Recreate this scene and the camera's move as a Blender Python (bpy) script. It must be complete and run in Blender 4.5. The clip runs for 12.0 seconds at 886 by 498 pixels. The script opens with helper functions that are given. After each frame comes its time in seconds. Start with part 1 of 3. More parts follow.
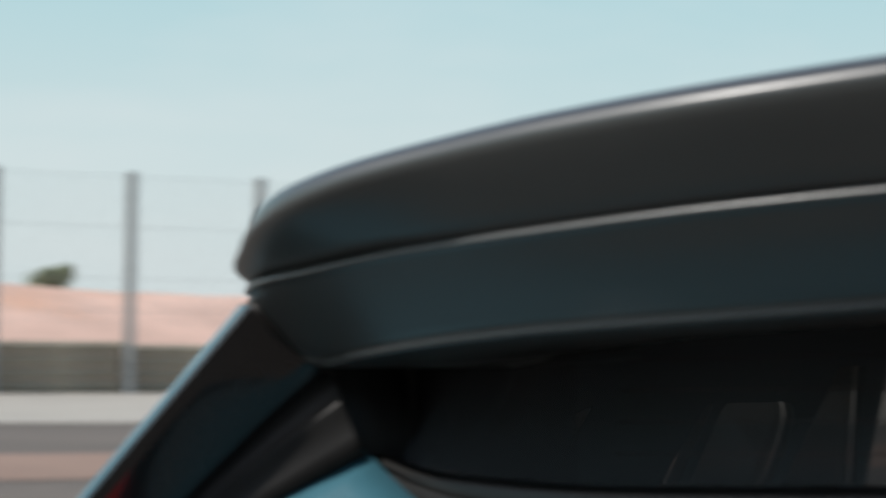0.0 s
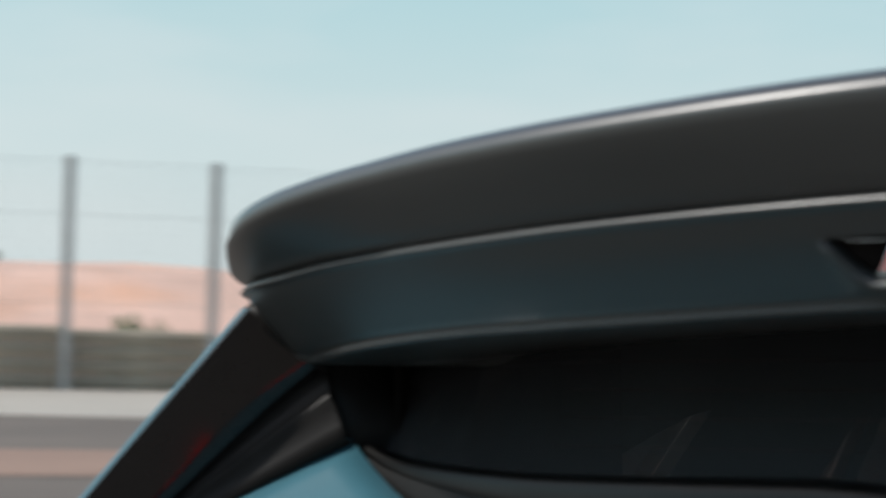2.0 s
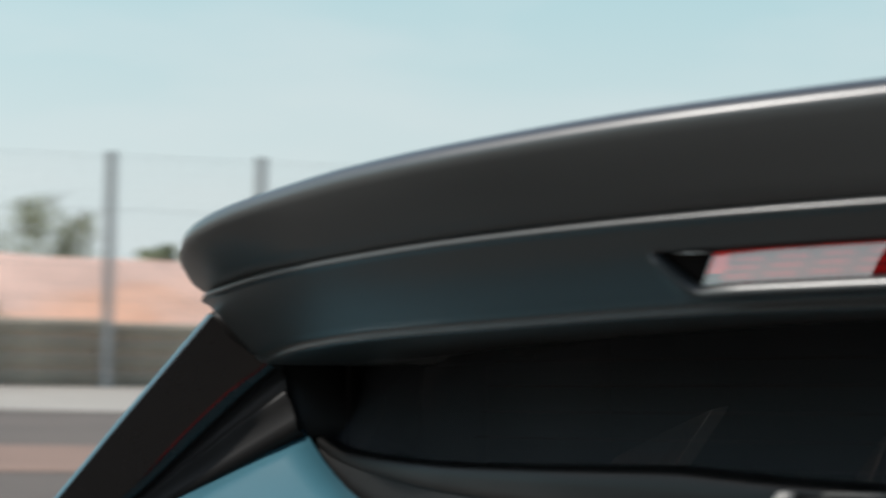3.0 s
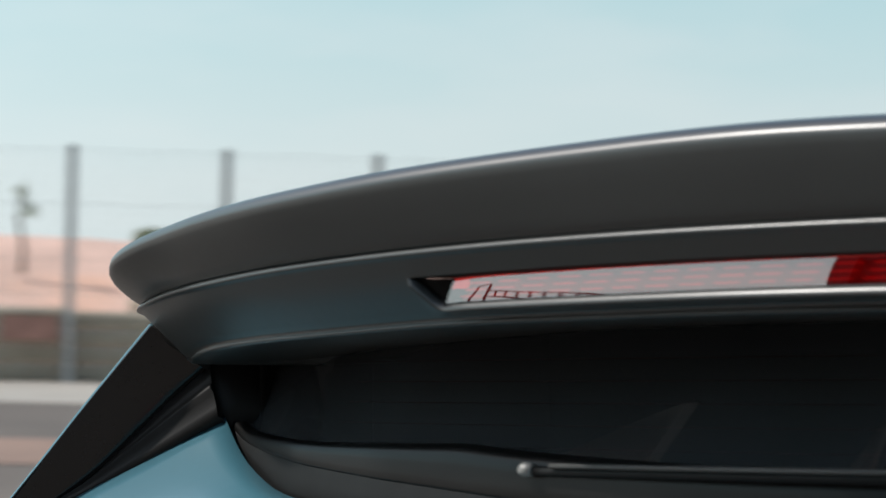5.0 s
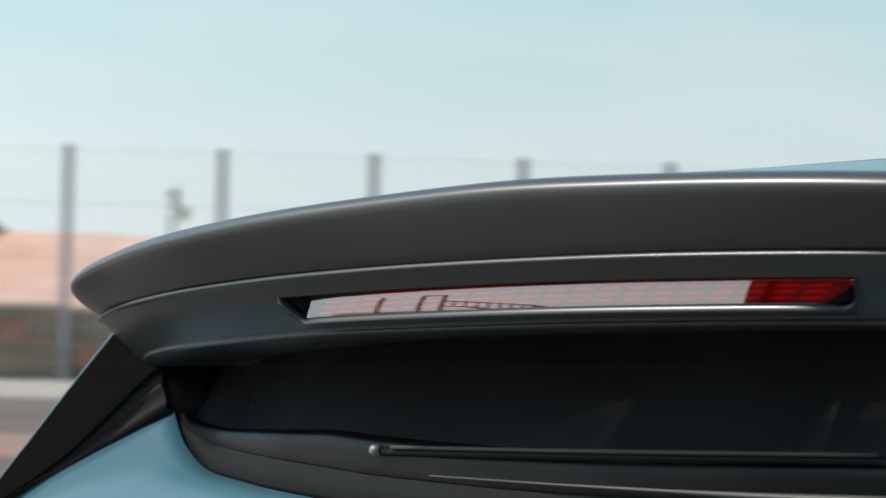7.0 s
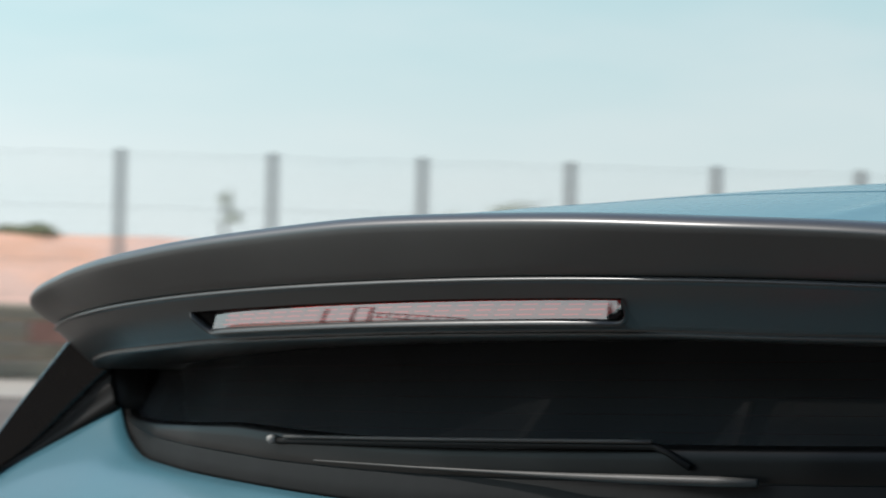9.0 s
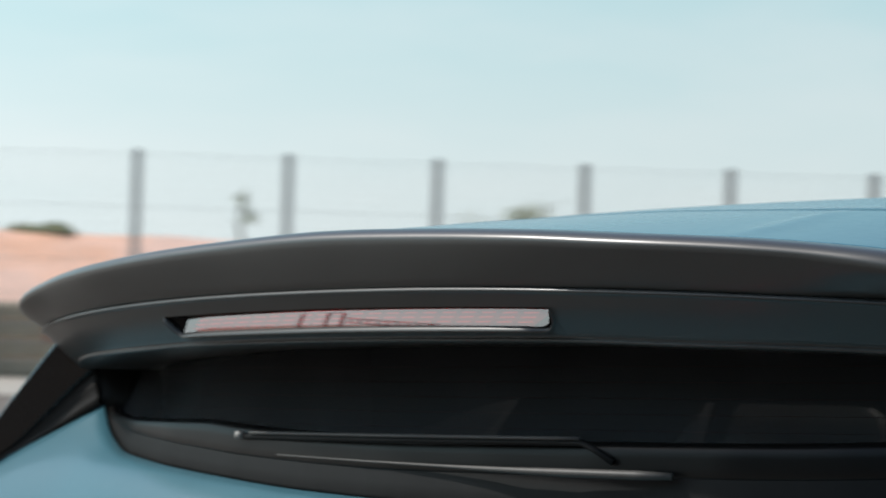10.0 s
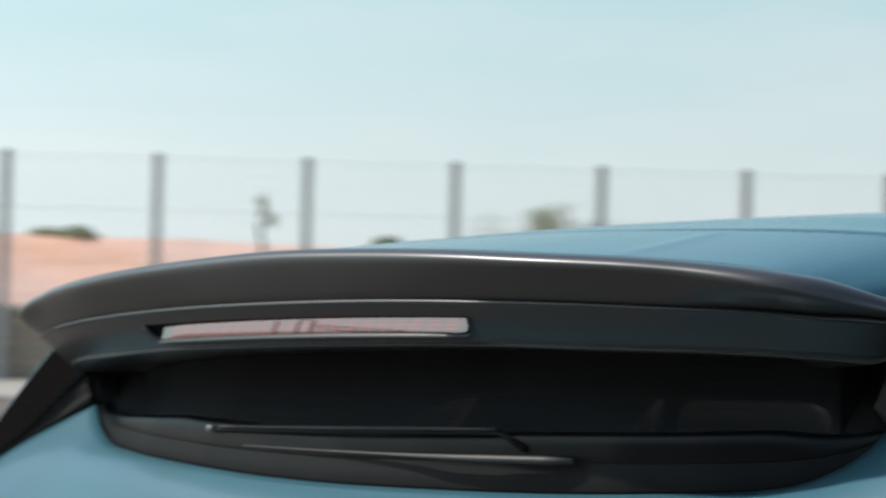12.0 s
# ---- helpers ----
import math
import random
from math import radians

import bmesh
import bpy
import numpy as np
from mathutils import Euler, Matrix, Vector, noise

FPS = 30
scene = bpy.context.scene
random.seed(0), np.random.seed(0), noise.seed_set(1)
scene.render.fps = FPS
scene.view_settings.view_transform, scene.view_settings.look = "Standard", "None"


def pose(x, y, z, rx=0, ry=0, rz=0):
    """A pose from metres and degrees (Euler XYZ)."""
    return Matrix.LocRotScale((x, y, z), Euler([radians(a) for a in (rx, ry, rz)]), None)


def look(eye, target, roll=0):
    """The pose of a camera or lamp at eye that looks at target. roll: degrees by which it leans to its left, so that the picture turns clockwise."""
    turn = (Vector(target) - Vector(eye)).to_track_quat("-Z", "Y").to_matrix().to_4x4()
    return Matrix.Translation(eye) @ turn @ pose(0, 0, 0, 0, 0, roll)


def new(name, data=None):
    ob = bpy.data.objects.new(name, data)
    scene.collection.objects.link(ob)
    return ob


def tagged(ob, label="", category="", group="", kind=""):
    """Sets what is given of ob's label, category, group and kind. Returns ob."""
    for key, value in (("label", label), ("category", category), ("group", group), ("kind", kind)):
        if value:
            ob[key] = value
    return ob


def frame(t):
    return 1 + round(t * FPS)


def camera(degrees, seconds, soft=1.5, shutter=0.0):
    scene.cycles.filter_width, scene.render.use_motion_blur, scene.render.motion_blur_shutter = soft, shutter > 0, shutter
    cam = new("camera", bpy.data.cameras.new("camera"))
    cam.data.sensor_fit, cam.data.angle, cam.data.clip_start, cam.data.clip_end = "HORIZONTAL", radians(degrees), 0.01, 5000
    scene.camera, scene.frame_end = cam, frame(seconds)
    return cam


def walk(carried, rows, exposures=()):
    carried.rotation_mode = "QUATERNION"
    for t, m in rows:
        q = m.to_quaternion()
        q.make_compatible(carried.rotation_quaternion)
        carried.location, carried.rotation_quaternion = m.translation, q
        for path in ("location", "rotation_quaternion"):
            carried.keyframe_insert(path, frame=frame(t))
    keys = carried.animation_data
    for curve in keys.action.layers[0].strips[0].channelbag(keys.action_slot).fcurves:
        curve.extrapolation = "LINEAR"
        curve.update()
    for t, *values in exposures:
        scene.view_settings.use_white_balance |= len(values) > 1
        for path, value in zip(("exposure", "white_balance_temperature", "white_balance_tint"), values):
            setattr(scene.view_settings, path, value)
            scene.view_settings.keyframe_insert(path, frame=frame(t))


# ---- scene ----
from mathutils import geometry

# ---- camera and walk ----
cam = camera(20.913, 12.0, soft=1.5)
cam.data.dof.use_dof = True
cam.data.dof.focus_distance = 1.76
cam.data.dof.aperture_fstop = 14.0
cam.data.dof.aperture_ratio = 0.5   # anamorphic lens: wider blur across than up
WALK = [
    (0.0, pose(-0.2094, -0.8412, 1.3642, 91.676, -0.781, 19.825)),
    (0.5, pose(-0.1791, -0.8486, 1.3617, 91.838, -1.796, 21.287)),
    (1.0, pose(-0.1245, -0.8537, 1.3624, 91.834, -2.215, 23.724)),
    (1.5, pose(-0.0645, -0.8643, 1.3632, 91.810, -2.202, 26.049)),
    (2.0, pose(0.0155, -0.8838, 1.3673, 91.636, -1.630, 28.534)),
    (2.5, pose(0.1009, -0.9002, 1.3714, 91.519, -1.305, 30.888)),
    (3.0, pose(0.2027, -0.9267, 1.3743, 91.473, -1.310, 33.238)),
    (5.0, pose(0.6002, -1.0348, 1.3875, 91.324, -1.190, 39.896)),
    (5.5, pose(0.7015, -1.0695, 1.3907, 91.318, -1.241, 41.034)),
    (6.0, pose(0.8017, -1.0981, 1.3944, 91.303, -1.390, 42.118)),
    (6.5, pose(0.8915, -1.1317, 1.3982, 91.274, -1.290, 42.896)),
    (7.0, pose(0.9962, -1.1722, 1.4015, 91.288, -1.297, 43.658)),
    (9.0, pose(1.3493, -1.3216, 1.4153, 91.301, -1.324, 45.015)),
    (9.5, pose(1.4345, -1.3638, 1.4194, 91.305, -1.604, 45.230)),
    (10.0, pose(1.5121, -1.3995, 1.4229, 91.304, -1.607, 45.442)),
    (10.5, pose(1.5905, -1.4409, 1.4258, 91.317, -1.570, 45.616)),
    (11.0, pose(1.6716, -1.4890, 1.4301, 91.301, -1.643, 45.733)),
    (11.5, pose(1.7426, -1.5304, 1.4332, 91.300, -1.651, 45.880)),
    (12.0, pose(1.7989, -1.5629, 1.4333, 91.314, -1.344, 46.007)),
]
walk(cam, WALK, exposures=[(0.0, 0.33), (12.0, 0.40)])

# ---- world, sun ----
SUN_EL, SUN_AZ = radians(47), radians(229)   # azimuth clockwise from +y
HAZE_AZ = radians(236)   # where the haze is brightest
world = bpy.data.worlds.new("sky")
scene.world = world
world.use_nodes = True
wn, wl = world.node_tree.nodes, world.node_tree.links
wn.clear()
sky = wn.new("ShaderNodeTexSky")
sky.sky_type = "NISHITA"
sky.sun_disc = False
sky.sun_elevation, sky.sun_rotation = SUN_EL, SUN_AZ
sky.altitude, sky.air_density, sky.dust_density, sky.ozone_density = 0, 1.0, 1.5, 1.0
bg = wn.new("ShaderNodeBackground")
bg.inputs["Strength"].default_value = 0.12
wout = wn.new("ShaderNodeOutputWorld")
# pale haze that thickens towards the horizon
geo = wn.new("ShaderNodeTexCoord")
sep = wn.new("ShaderNodeSeparateXYZ")
wl.new(geo.outputs["Generated"], sep.inputs[0])
haze = wn.new("ShaderNodeMapRange")
haze.interpolation_type = "SMOOTHSTEP"
haze.inputs["From Min"].default_value, haze.inputs["From Max"].default_value = 0.0, 0.75
haze.inputs["To Min"].default_value, haze.inputs["To Max"].default_value = 0.92, 0.0
wl.new(sep.outputs["Z"], haze.inputs["Value"])
mixer = wn.new("ShaderNodeMix")
mixer.data_type = "RGBA"
wl.new(haze.outputs["Result"], mixer.inputs["Factor"])
wl.new(sky.outputs["Color"], mixer.inputs[6])
# the haze is brighter on the sun's side
side = wn.new("ShaderNodeVectorMath")
side.operation = "DOT_PRODUCT"
wl.new(geo.outputs["Generated"], side.inputs[0])
side.inputs[1].default_value = (math.sin(HAZE_AZ), math.cos(HAZE_AZ), 0.0)
pos = wn.new("ShaderNodeMath")
pos.operation = "MAXIMUM"
wl.new(side.outputs["Value"], pos.inputs[0])
pos.inputs[1].default_value = 0.0
sq = wn.new("ShaderNodeMath")
sq.operation = "POWER"
wl.new(pos.outputs[0], sq.inputs[0])
sq.inputs[1].default_value = 2.0
gain = wn.new("ShaderNodeMath")
gain.operation = "MULTIPLY_ADD"
wl.new(sq.outputs[0], gain.inputs[0])
gain.inputs[1].default_value, gain.inputs[2].default_value = 1.1, 0.95
tint = wn.new("ShaderNodeVectorMath")
tint.operation = "SCALE"
up = wn.new("ShaderNodeMapRange")
up.interpolation_type = "SMOOTHSTEP"
up.inputs["From Min"].default_value, up.inputs["From Max"].default_value = 0.02, 0.22
wl.new(sep.outputs["Z"], up.inputs["Value"])
tone = wn.new("ShaderNodeMix")
tone.data_type = "RGBA"
tone.inputs[6].default_value = (4.5, 5.15, 5.3, 1)
tone.inputs[7].default_value = (2.45, 4.55, 4.8, 1)
wl.new(up.outputs["Result"], tone.inputs["Factor"])
# faint streaks of thin cloud in the haze
streak = wn.new("ShaderNodeTexNoise")
streak.inputs["Scale"].default_value, streak.inputs["Detail"].default_value = 7.0, 4
stretch = wn.new("ShaderNodeVectorMath")
stretch.operation = "MULTIPLY"
stretch.inputs[1].default_value = (1.0, 1.0, 4.0)
wl.new(geo.outputs["Generated"], stretch.inputs[0])
wl.new(stretch.outputs["Vector"], streak.inputs["Vector"])
cloud = wn.new("ShaderNodeMapRange")
cloud.inputs["From Min"].default_value, cloud.inputs["From Max"].default_value = 0.40, 0.66
cloud.inputs["To Min"].default_value, cloud.inputs["To Max"].default_value = 0.0, 0.30
wl.new(streak.outputs["Fac"], cloud.inputs["Value"])
veil = wn.new("ShaderNodeMix")
veil.data_type = "RGBA"
veil.inputs[7].default_value = (5.2, 5.5, 5.55, 1)
wl.new(cloud.outputs["Result"], veil.inputs["Factor"])
wl.new(tone.outputs[2], veil.inputs[6])
wl.new(veil.outputs[2], tint.inputs[0])
wl.new(gain.outputs[0], tint.inputs["Scale"])
wl.new(tint.outputs["Vector"], mixer.inputs[7])
wl.new(mixer.outputs[2], bg.inputs["Color"])
wl.new(bg.outputs["Background"], wout.inputs["Surface"])

sun_data = bpy.data.lights.new("sun", "SUN")
sun_data.energy, sun_data.angle, sun_data.color = 3.0, radians(1.5), (1.0, 0.965, 0.915)
sun = new("sun", sun_data)
sun.matrix_world = look((0, 0, 60), (-60 * math.sin(SUN_AZ) / math.tan(SUN_EL), -60 * math.cos(SUN_AZ) / math.tan(SUN_EL), 0))

# ---- materials ----
def mat(name, color, rough=0.5, metal=0.0, vary=0.15, scale=20.0, bump=0.0, coat=0.0, coat_rough=0.03, spec=0.5, fine=0.0, coat_ior=1.5):
    """Principled surface with variation at two scales, in object space."""
    m = bpy.data.materials.new(name)
    m.use_nodes = True
    n, l = m.node_tree.nodes, m.node_tree.links
    b = n["Principled BSDF"]
    co = n.new("ShaderNodeTexCoord")
    big = n.new("ShaderNodeTexNoise")
    big.inputs["Scale"].default_value, big.inputs["Detail"].default_value = scale, 4
    l.new(co.outputs["Object"], big.inputs["Vector"])
    small = n.new("ShaderNodeTexNoise")
    small.inputs["Scale"].default_value, small.inputs["Detail"].default_value = scale * 14, 3
    l.new(co.outputs["Object"], small.inputs["Vector"])
    add = n.new("ShaderNodeMath")
    add.operation = "MULTIPLY_ADD"
    l.new(small.outputs["Fac"], add.inputs[0])
    add.inputs[1].default_value = 0.5
    l.new(big.outputs["Fac"], add.inputs[2])
    ramp = n.new("ShaderNodeMapRange")
    ramp.inputs["From Min"].default_value, ramp.inputs["From Max"].default_value = 0.45, 1.05
    ramp.inputs["To Min"].default_value, ramp.inputs["To Max"].default_value = 1 - vary, 1 + vary
    l.new(add.outputs[0], ramp.inputs["Value"])
    mul = n.new("ShaderNodeVectorMath")
    mul.operation = "SCALE"
    mul.inputs[0].default_value = color
    l.new(ramp.outputs["Result"], mul.inputs["Scale"])
    l.new(mul.outputs["Vector"], b.inputs["Base Color"])
    rr = n.new("ShaderNodeMapRange")
    rr.inputs["To Min"].default_value, rr.inputs["To Max"].default_value = rough * 0.85, min(1.0, rough * 1.15)
    l.new(small.outputs["Fac"], rr.inputs["Value"])
    l.new(rr.outputs["Result"], b.inputs["Roughness"])
    b.inputs["Metallic"].default_value = metal
    b.inputs["Specular IOR Level"].default_value = spec
    b.inputs["Coat Weight"].default_value, b.inputs["Coat Roughness"].default_value = coat, coat_rough
    b.inputs["Coat IOR"].default_value = coat_ior
    if bump or fine:
        bp = n.new("ShaderNodeBump")
        bp.inputs["Strength"].default_value, bp.inputs["Distance"].default_value = 0.6, bump or fine
        l.new((add if bump else small).outputs[0], bp.inputs["Height"])
        l.new(bp.outputs["Normal"], b.inputs["Normal"])
    return m


def see_through(name, tint, gloss_rough=0.02, ior=1.5, glare=0.0):
    """A clear or tinted pane: straight view through it, with the gloss of its surface on top."""
    m = bpy.data.materials.new(name)
    m.use_nodes = True
    n, l = m.node_tree.nodes, m.node_tree.links
    n.clear()
    out, mix = n.new("ShaderNodeOutputMaterial"), n.new("ShaderNodeMixShader")
    tr, gl, fr = n.new("ShaderNodeBsdfTransparent"), n.new("ShaderNodeBsdfGlossy"), n.new("ShaderNodeFresnel")
    tr.inputs["Color"].default_value = (*tint, 1)
    gl.inputs["Roughness"].default_value = gloss_rough
    fr.inputs["IOR"].default_value = ior
    if ior:
        l.new(fr.outputs["Fac"], mix.inputs["Fac"])
    else:
        mix.inputs["Fac"].default_value = 0.06
    l.new(tr.outputs[0], mix.inputs[1])
    l.new(gl.outputs[0], mix.inputs[2])
    # pale diffuse film on the pane, in place of the camera's veiling glare
    if glare:
        film, di = n.new("ShaderNodeMixShader"), n.new("ShaderNodeBsdfDiffuse")
        mottle = n.new("ShaderNodeTexNoise")
        mottle.inputs["Scale"].default_value, mottle.inputs["Detail"].default_value = 9, 5
        co = n.new("ShaderNodeTexCoord")
        l.new(co.outputs["Object"], mottle.inputs["Vector"])
        amount = n.new("ShaderNodeMapRange")
        amount.inputs["To Min"].default_value, amount.inputs["To Max"].default_value = glare * 0.5, glare * 1.5
        l.new(mottle.outputs["Fac"], amount.inputs["Value"])
        l.new(amount.outputs["Result"], film.inputs["Fac"])
        di.inputs["Color"].default_value = (0.33, 0.35, 0.37, 1)
        l.new(mix.outputs[0], film.inputs[1])
        l.new(di.outputs[0], film.inputs[2])
        mix = film
    l.new(mix.outputs[0], out.inputs["Surface"])
    return m


def glow(name, color, strength):
    m = bpy.data.materials.new(name)
    m.use_nodes = True
    b = m.node_tree.nodes["Principled BSDF"]
    b.inputs["Base Color"].default_value = (*color, 1)
    b.inputs["Roughness"].default_value = 0.3
    b.inputs["Emission Color"].default_value = (*color, 1)
    b.inputs["Emission Strength"].default_value = strength
    return m


BLUE = mat("blue_metallic_paint", (0.049, 0.143, 0.184), 0.5, 0.0, 0.04, 6, 0, 0.8, 0.16, coat_ior=1.36, spec=0.2, fine=0.00002)
BLACK = mat("satin_black_plastic", (0.0350, 0.0376, 0.0372), 0.5, 0.0, 0.10, 12, 0, 0.8, 0.30, spec=0.3, fine=0.00001)
GLOSSBLACK = mat("gloss_black_trim", (0.014, 0.0135, 0.014), 0.07, 0.0, 0.1, 10, spec=0.5)
PILLAR = mat("satin_black_pillar", (0.015, 0.015, 0.015), 0.5, 0.0, 0.1, 10, spec=0.2)
TRIM = mat("dark_grey_trim", (0.0075, 0.007, 0.0068), 0.55, 0.0, 0.15, 30, spec=0.1, fine=0.00008)
LEDGEGREY = mat("dark_grey_ledge", (0.006, 0.0058, 0.0056), 0.36, 0.0, 0.12, 30, spec=0.27, fine=0.00006)
RUBBER = mat("rubber_seal", (0.010, 0.010, 0.010), 0.55, 0.0, 0.2, 60, 0.0002, spec=0.2)
DEEP = mat("deep_black_trim", (0.013, 0.012, 0.0115), 0.8, 0.0, 0.2, 40, spec=0.05)
SEALSTRIP = mat("matt_dark_seal", (0.016, 0.0145, 0.0135), 0.5, 0.0, 0.2, 40, spec=0.2)
CABIN = mat("dark_cabin_cloth", (0.012, 0.012, 0.0125), 0.9, 0.0, 0.2, 50, 0.0005)
TYRE = mat("tyre_rubber", (0.02, 0.02, 0.02), 0.8, 0.0, 0.2, 30, 0.001)
ALLOY = mat("grey_alloy", (0.25, 0.25, 0.26), 0.35, 0.9, 0.1, 20)
GLASS = see_through("tinted_glass", (0.105, 0.103, 0.10), 0.1, 1.5, glare=0.09)
SIDEGLASS = see_through("side_glass", (0.09, 0.09, 0.088), 0.02, 0)
LENS = see_through("red_lamp_lens", (0.6, 0.03, 0.028), 0.012, 2.9)
LED = glow("red_led", (1.0, 0.03, 0.03), 0.31)
LAMPBACK = glow("lit_red_reflector", (0.5, 0.012, 0.010), 0.13)
TAILRED = glow("lit_red_tail_lens", (0.8, 0.012, 0.012), 0.25)
ARM = mat("worn_black_metal", (0.06, 0.0585, 0.0555), 0.55, 0.0, 0.15, 30, spec=0.5)
CAP = mat("pale_grey_plastic", (0.27, 0.265, 0.25), 0.4, 0, 0.1, 40)
CLEAR = see_through("clear_lamp_cover", (0.8, 0.8, 0.8), 0.02, 1.5)
# faint red reflections on the glass are put into the wires' red colour
HEATER = mat("heater_wire", (0.20, 0.04, 0.03), 0.5, 0.4, 0.1, 20)
ASPHALT = mat("brown_grey_asphalt", (0.122, 0.098, 0.079), 0.85, 0.0, 0.25, 0.35, 0.01)
APRON = mat("pale_concrete_apron", (0.37, 0.335, 0.285), 0.85, 0.0, 0.12, 0.5, 0.006)
REDBAND = mat("faded_red_runoff", (0.25, 0.16, 0.118), 0.85, 0.0, 0.2, 0.5, 0.006)
STEEL = mat("galvanised_steel", (0.42, 0.40, 0.38), 0.55, 0.05, 0.2, 3, 0.001)
RAIL = mat("weathered_guardrail", (0.37, 0.31, 0.24), 0.6, 0.1, 0.25, 1.2, 0.001)
FADEDRED = mat("faded_red_board", (0.34, 0.17, 0.13), 0.7, 0.0, 0.3, 3, 0.001)
WIRE = mat("fence_wire", (0.30, 0.33, 0.33), 0.5, 0.5, 0.1, 5)
EARTH = mat("pink_earth_bank", (0.62, 0.41, 0.325), 0.95, 0.0, 0.22, 0.45, 0.05)
en, el = EARTH.node_tree.nodes, EARTH.node_tree.links
clay, clay_co, clay_mix, clay_map = en.new("ShaderNodeTexNoise"), en.new("ShaderNodeTexCoord"), en.new("ShaderNodeMix"), en.new("ShaderNodeMapRange")
clay.inputs["Scale"].default_value, clay.inputs["Detail"].default_value = 0.22, 3
clay_map.inputs["From Min"].default_value, clay_map.inputs["From Max"].default_value = 0.54, 0.68
clay_map.inputs["To Max"].default_value = 0.55
clay_mix.data_type, clay_mix.blend_type = "RGBA", "MULTIPLY"
clay_mix.inputs[7].default_value = (1.08, 0.80, 0.55, 1)   # patches of orange clay
el.new(clay_co.outputs["Object"], clay.inputs["Vector"])
el.new(clay.outputs["Fac"], clay_map.inputs["Value"])
el.new(clay_map.outputs["Result"], clay_mix.inputs["Factor"])
el.new(en["Principled BSDF"].inputs["Base Color"].links[0].from_socket, clay_mix.inputs[6])
el.new(clay_mix.outputs[2], en["Principled BSDF"].inputs["Base Color"])
CLADDING = mat("dark_wall_cladding", (0.035, 0.034, 0.033), 0.6, 0.1, 0.15, 2.0, 0.001, spec=0.3)
# paler than dusty leaves are: distance haze is put into the colour
LEAF = mat("dusty_hazed_leaves", (0.24, 0.27, 0.165), 0.7, 0.0, 0.35, 3)
BARK = mat("grey_bark", (0.13, 0.11, 0.09), 0.9, 0.0, 0.25, 8, 0.01)


# ---- mesh helpers ----
def mesh_part(name, verts, faces, material, parent=None, label="", smooth=True, solid=0.0, m=None, weld=False):
    me = bpy.data.meshes.new(name)
    me.from_pydata([tuple(v) for v in verts], [], faces)
    if weld:
        bm = bmesh.new()
        bm.from_mesh(me)
        bmesh.ops.remove_doubles(bm, verts=bm.verts, dist=0.00002)
        bm.to_mesh(me)
        bm.free()
    me.materials.append(material)
    if smooth:
        me.polygons.foreach_set("use_smooth", [True] * len(me.polygons))
    me.update()
    ob = new(name, me)
    if parent is not None:
        ob.parent = parent
    if m is not None:
        ob.matrix_basis = m
    if solid:
        s = ob.modifiers.new("thickness", "SOLIDIFY")
        s.thickness, s.offset = solid, 0.0
    if label:
        ob["label"] = label
    return ob


def grid(rows, close_u=False, close_v=False):
    """Vertices and quads of a net of rows of points."""
    nr, nc = len(rows), len(rows[0])
    v = [p for r in rows for p in r]
    f = []
    for i in range(nr if close_v else nr - 1):
        for j in range(nc if close_u else nc - 1):
            a, b = i * nc + j, i * nc + (j + 1) % nc
            c, d = ((i + 1) % nr) * nc + (j + 1) % nc, ((i + 1) % nr) * nc + j
            f.append((a, b, c, d))
    return v, f


def box(x0, x1, y0, y1, z0, z1):
    v = [(x, y, z) for x in (x0, x1) for y in (y0, y1) for z in (z0, z1)]
    return v, [(0, 1, 3, 2), (4, 6, 7, 5), (0, 4, 5, 1), (2, 3, 7, 6), (0, 2, 6, 4), (1, 5, 7, 3)]


def tube(points, radius, sides=8, flat=1.0):
    """A rod along points; flat squeezes it in height."""
    pts = [Vector(p) for p in points]
    rows = []
    for i, p in enumerate(pts):
        t = (pts[min(i + 1, len(pts) - 1)] - pts[max(i - 1, 0)]).normalized()
        a = t.cross(Vector((0, 0, 1)))
        a = a.normalized() if a.length > 1e-4 else Vector((1, 0, 0))
        b = t.cross(a)
        r = radius[i] if isinstance(radius, (list, tuple)) else radius
        rows.append([p + a * (r * math.cos(k * math.tau / sides)) + b * (r * flat * math.sin(k * math.tau / sides)) for k in range(sides)])
    v, f = grid(rows, close_u=True)
    n = len(rows)
    f += [tuple(range(sides))[::-1], tuple((n - 1) * sides + k for k in range(sides))]
    return v, f


def merged(*meshes):
    v, f = [], []
    for mv, mf in meshes:
        o = len(v)
        v += list(mv)
        f += [tuple(i + o for i in q) for q in mf]
    return v, f


def spline(knots, n):
    """n points at even steps along a smooth line through the knots."""
    k = [Vector(p) for p in knots]
    k = [k[0] * 2 - k[1]] + k + [k[-1] * 2 - k[-2]]
    fine = []
    for i in range(1, len(k) - 2):
        for j in range(24):
            t = j / 24
            fine.append(0.5 * ((2 * k[i]) + (k[i + 1] - k[i - 1]) * t + (2 * k[i - 1] - 5 * k[i] + 4 * k[i + 1] - k[i + 2]) * t * t
                               + (3 * k[i] - k[i - 1] - 3 * k[i + 1] + k[i + 2]) * t ** 3))
    fine.append(k[-2])
    d = [0.0]
    for a, b in zip(fine, fine[1:]):
        d.append(d[-1] + (b - a).length)
    out, i = [], 0
    for q in range(n):
        s = d[-1] * q / (n - 1)
        while i < len(d) - 2 and d[i + 1] < s:
            i += 1
        w = 0 if d[i + 1] == d[i] else (s - d[i]) / (d[i + 1] - d[i])
        out.append(fine[i].lerp(fine[i + 1], min(max(w, 0), 1)))
    return out


